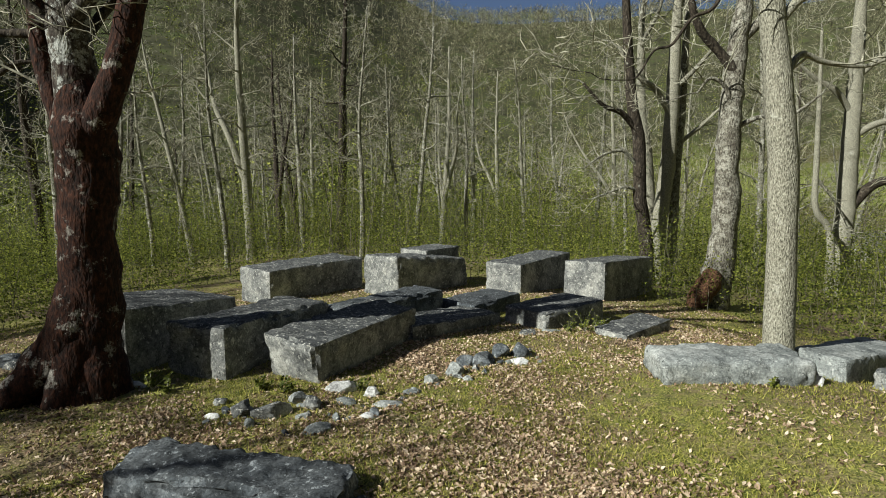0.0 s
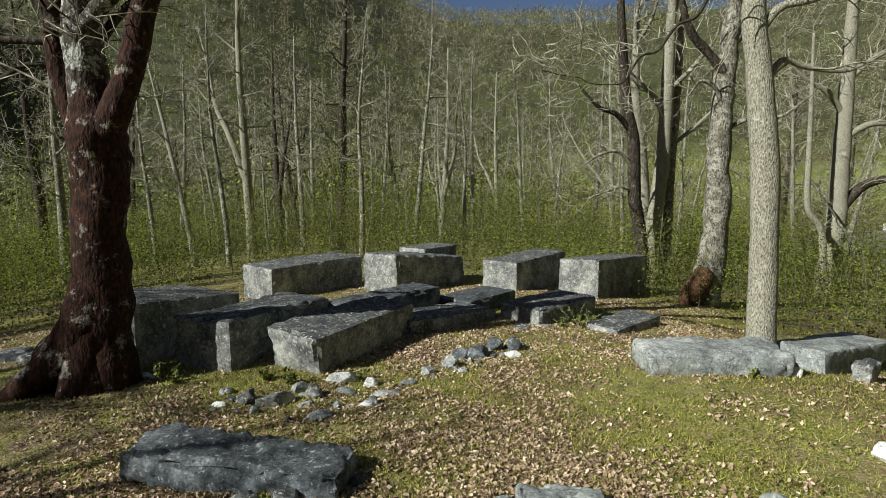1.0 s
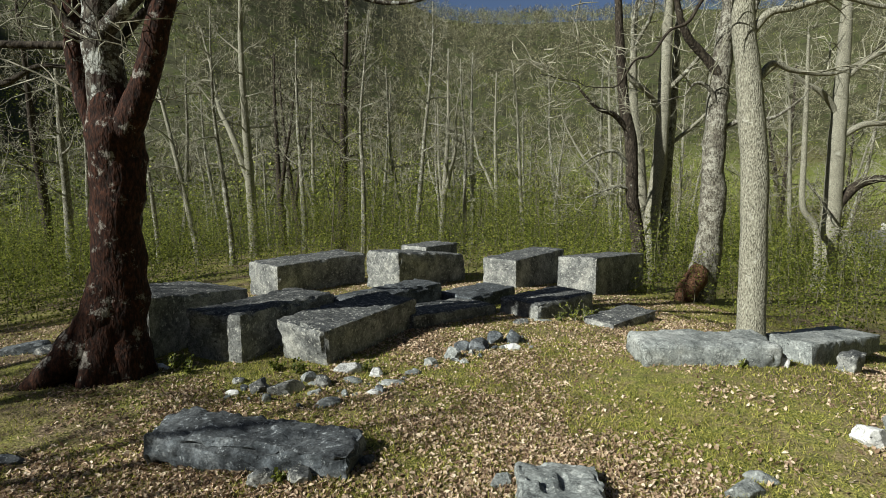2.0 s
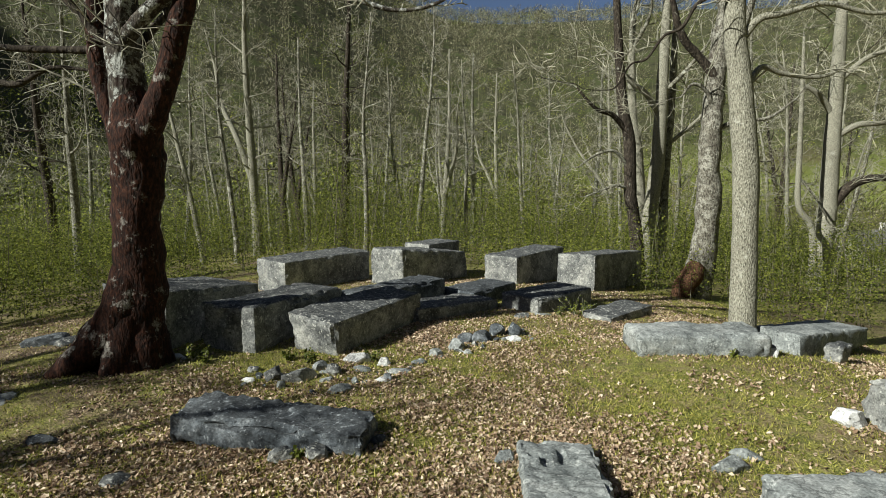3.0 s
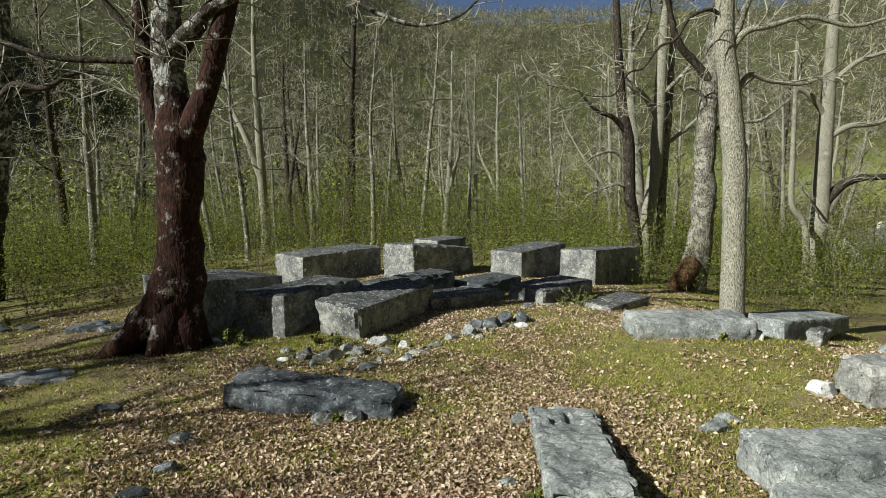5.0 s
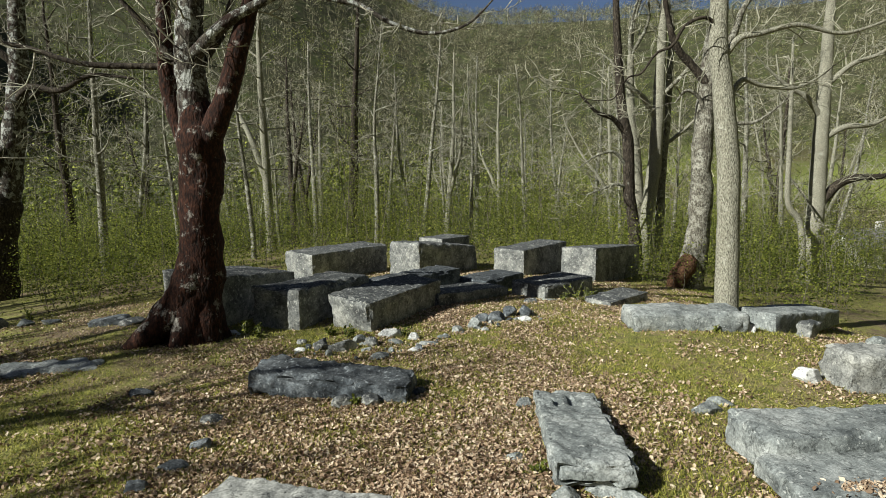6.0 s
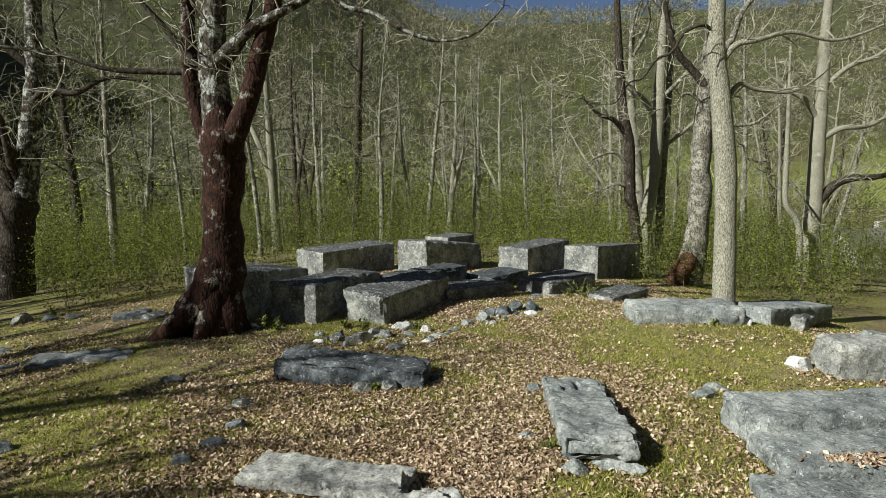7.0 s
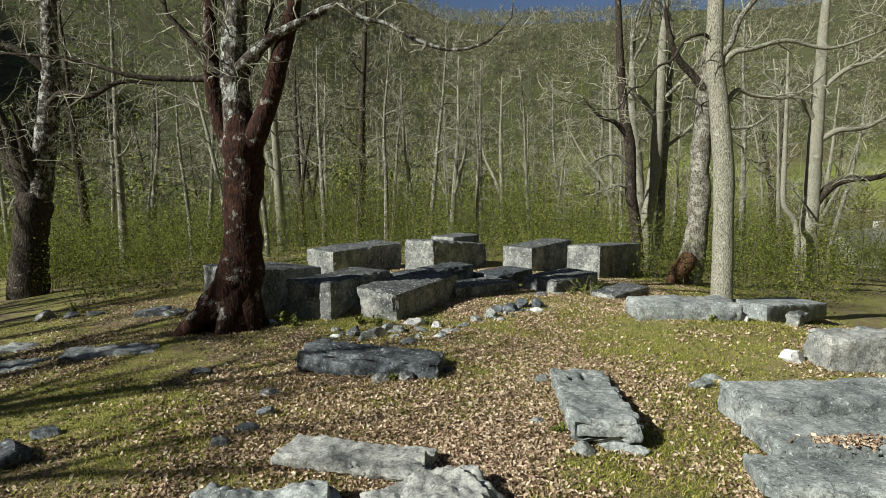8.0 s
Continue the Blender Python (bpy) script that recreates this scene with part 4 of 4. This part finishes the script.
# ---------------------------------------------------------------- leaf litter and grass
def build_litter():
    rng = random.Random(10)
    s = Soup()
    n = 0
    while n < 185000:
        y = -1.0 + 16.5 * rng.random() ** 1.4 - abs(rng.gauss(0, 1.1))
        x = rng.gauss(-0.02, 0.47) * (max(y, -2.5) + 5.2)
        g = 0.9 * noise.noise((x * 0.6, y * 0.6, 9.3)) + 0.7 * noise.noise((x * 1.9, y * 1.9, 2.2))
        g += 0.55 * math.exp(-((x + 0.5) / 2.0) ** 2 - ((y - 2.6) / 3.0) ** 2) - 0.2
        if x > 1.2 and y < 7.5:
            g -= 0.3
        if x < -2.4:
            g -= 0.12
        if g + rng.gauss(0, 0.34) < 0.0 or clearing(x, y) > 1.15:
            continue
        n += 1
        z = height(x, y) + rng.uniform(0.002, 0.022)
        if n % 520 == 0:
            # a drift of leaves lies on the middle one of three slabs
            x, y = rng.gauss(2.85, 0.2), rng.gauss(1.9, 0.06)
            z = 0.168 + rng.uniform(0.0, 0.02)
        ln = rng.uniform(0.012, 0.032)
        w = ln * rng.uniform(0.4, 0.75)
        m = Matrix.Translation((x, y, z)) @ Euler((rng.gauss(0, 0.6), rng.gauss(0, 0.6), rng.uniform(0, 6.28))).to_matrix().to_4x4()
        c = rng.uniform(-0.5, 1.1) * w
        b = len(s.v)
        if y < 4.5:
            for p in ((-ln, 0, rng.gauss(0, 0.2) * w), (-0.3 * ln, w, c), (0.5 * ln, rng.uniform(0.4, 1) * w, c * 0.6), (ln, rng.gauss(0, 0.3) * w, 0.4 * c), (0.3 * ln, -w, c), (-0.4 * ln, -rng.uniform(0.5, 1) * w, c)):
                s.v.append(m @ Vector(p))
            s.f += [(b, b + 1, b + 2, b + 3), (b, b + 3, b + 4, b + 5)]
        else:
            for p in ((-ln, 0, 0), (rng.uniform(-0.4, 0.4) * ln, w, c), (ln, 0, 0.3 * c), (rng.uniform(-0.4, 0.4) * ln, -w, c)):
                s.v.append(m @ Vector(p))
            s.f += [(b, b + 1, b + 2), (b, b + 2, b + 3)]
    tagged(part("leaf_litter", s.v, s.f, M_LITTER, smooth=False), "dry brown and tan fallen oak leaves on the ground", "leaves", kind="stuff")


build_litter()


def build_grass():
    rng = random.Random(12)
    s = Soup()
    n = 0
    while n < 330000:
        y = -1.0 + 17.5 * rng.random() ** 1.4 - abs(rng.gauss(0, 1.1))
        x = rng.gauss(0.0, 0.48) * (max(y, -2.5) + 5.2)
        g = noise.noise((x * 0.5, y * 0.5, 4.6)) + 0.4 * noise.noise((x * 2.1, y * 2.1, 1.2))
        if x > 0.6 and y > 2.0 and y < 8:
            g += 0.28
        if x < -2.4:
            g += 0.15
        if g + rng.gauss(0, 0.35) < 0.0 or clearing(x, y) > 1.3:
            continue
        n += 1
        z = height(x, y) - 0.005
        t = rng.uniform(0.014, 0.05) * (1.8 if rng.random() < 0.06 else 1)
        a = rng.uniform(0, 6.28)
        w = rng.uniform(0.003, 0.0075)
        lean = Vector((rng.gauss(0, 0.6), rng.gauss(0, 0.6), 1)) * t
        b = len(s.v)
        s.v += [Vector((x - w * math.cos(a), y - w * math.sin(a), z)), Vector((x + w * math.cos(a), y + w * math.sin(a), z)), Vector((x, y, z)) + lean]
        s.f.append((b, b + 1, b + 2))
    tagged(part("grass", s.v, s.f, M_GRASS, smooth=False), "short mossy yellow-green spring grass", "grass", kind="stuff")


build_grass()


# ---------------------------------------------------------------- small plants
def small_plant(x, y, tall, spread, leaves, seed, label="small green leafy plant growing beside the stones"):
    rng = random.Random(seed)
    z = height(x, y) - 0.01
    plant = tagged(new("small_plant"), label, "plant", "small plants")
    plant.location = (x, y, z)
    foliage = Soup()
    for _ in range(7):
        line = wander(rng, (0, 0, 0), (rng.gauss(0, spread), rng.gauss(0, spread), 1), tall * rng.uniform(0.6, 1.1), 4, 0.14, 0.0)
        st = Soup()
        st.tube(line, [0.005, 0.004, 0.0035, 0.003, 0.002], 4)
        part("stem", st.v, st.f, M_TWIG, plant)
        for _ in range(leaves // 7):
            f = rng.uniform(0.2, 1) * 4
            i = min(int(f), 3)
            p = line[i].lerp(line[i + 1], f - i)
            u = Vector((rng.gauss(0, 1), rng.gauss(0, 1), rng.gauss(0.3, 0.5))).normalized() * rng.uniform(0.015, 0.035)
            v = u.orthogonal() * 0.5
            b = len(foliage.v)
            foliage.v += [p, p + u * 0.6 + v, p + u * 1.5, p + u * 0.6 - v]
            foliage.f.append((b, b + 1, b + 2, b + 3))
    tagged(part("foliage", foliage.v, foliage.f, M_FRESH, plant, smooth=False), kind="stuff")


for x, y, tall, spread, n, sd in ((-2.12, 6.72, 0.2, 0.5, 160, 1), (-1.85, 6.6, 0.24, 0.4, 140, 2), (-0.98, 6.72, 0.18, 0.4, 70, 3), (-3.42, 6.75, 0.32, 0.5, 150, 4),
                                  (-3.2, 6.65, 0.2, 0.5, 90, 5), (2.3, 9.55, 0.5, 0.35, 140, 6), (2.5, 9.7, 0.35, 0.5, 120, 7), (3.7, 6.52, 0.16, 0.4, 60, 8),
                                  (0.42, 2.5, 0.13, 0.6, 80, 9), (-1.3, 3.95, 0.12, 0.6, 80, 10), (2.05, 9.5, 0.2, 0.5, 80, 11), (-8.6, 9.4, 0.35, 0.5, 150, 12)):
    small_plant(x, y, tall, spread, n, sd)


# ---------------------------------------------------------------- the house in the valley
def box(cx, cy, cz, sx, sy, sz):
    v = [(cx + dx * sx / 2, cy + dy * sy / 2, cz + dz * sz / 2) for dz in (-1, 1) for dx, dy in ((-1, -1), (1, -1), (1, 1), (-1, 1))]
    return v, [(3, 2, 1, 0), (4, 5, 6, 7), (0, 1, 5, 4), (1, 2, 6, 5), (2, 3, 7, 6), (3, 0, 4, 7)]


def plain(name, col, rough=0.8, grain=3.0):
    k = Mat(name, rough)
    return k.done(k.mix(0.4, col, k.ramp(k.noise(grain, 6, 0.7), (0.3, 0.25), (0.7, 0.7)), "OVERLAY"))


M_WALL = plain("whitewashed_wall", (0.62, 0.6, 0.55))
M_ROOF = plain("weathered_roof", (0.2, 0.19, 0.19))
M_PANE = plain("dark_window", (0.03, 0.035, 0.04), 0.2)


def house(x, y, yaw, ln, w, hgt, label):
    h = tagged(new("house"), label, "house", "valley houses")
    v, f = box(0, 0, hgt / 2 - 0.5, ln, w, hgt + 1)
    n = len(v)
    v += [(-ln / 2, 0, hgt + w * 0.35), (ln / 2, 0, hgt + w * 0.35)]
    f += [(7, n, 4), (5, n + 1, 6), (4, n, n + 1, 5), (6, n + 1, n, 7)]
    part("wall", v, f, M_WALL, h, smooth=False)
    for sgn in (-1, 1):
        rise = w * 0.35
        e, o = sgn * (w / 2 + 0.35), 0.4
        a = hgt - 0.25
        top = hgt + rise + 0.06
        v = [(-ln / 2 - o, e, a), (ln / 2 + o, e, a), (ln / 2 + o, 0, top), (-ln / 2 - o, 0, top)]
        v += [(p[0], p[1], p[2] + 0.16) for p in v]
        part("roof_slope", v, [(3, 2, 1, 0), (4, 5, 6, 7), (0, 1, 5, 4), (1, 2, 6, 5), (2, 3, 7, 6), (3, 0, 4, 7)], M_ROOF, h, smooth=False)
    for i in range(3):
        for k in range(max(1, int(hgt // 2.6))):
            v, f = box((i - 1) * ln * 0.3, -w / 2 - 0.03, 1.6 + 2.7 * k, 0.9, 0.1, 1.2)
            part("window", v, f, M_PANE, h, smooth=False)
    v, f = box(ln * 0.25, w * 0.1, hgt + w * 0.35 + 0.2, 0.6, 0.6, 1.6)
    part("chimney", v, f, M_WALL, h, smooth=False)
    h.matrix_world = pose(x, y, height(x, y), 0, 0, yaw)


house(50.5, 69.0, 12, 8.0, 5.0, 2.7, "small white house with a grey roof below the wood")
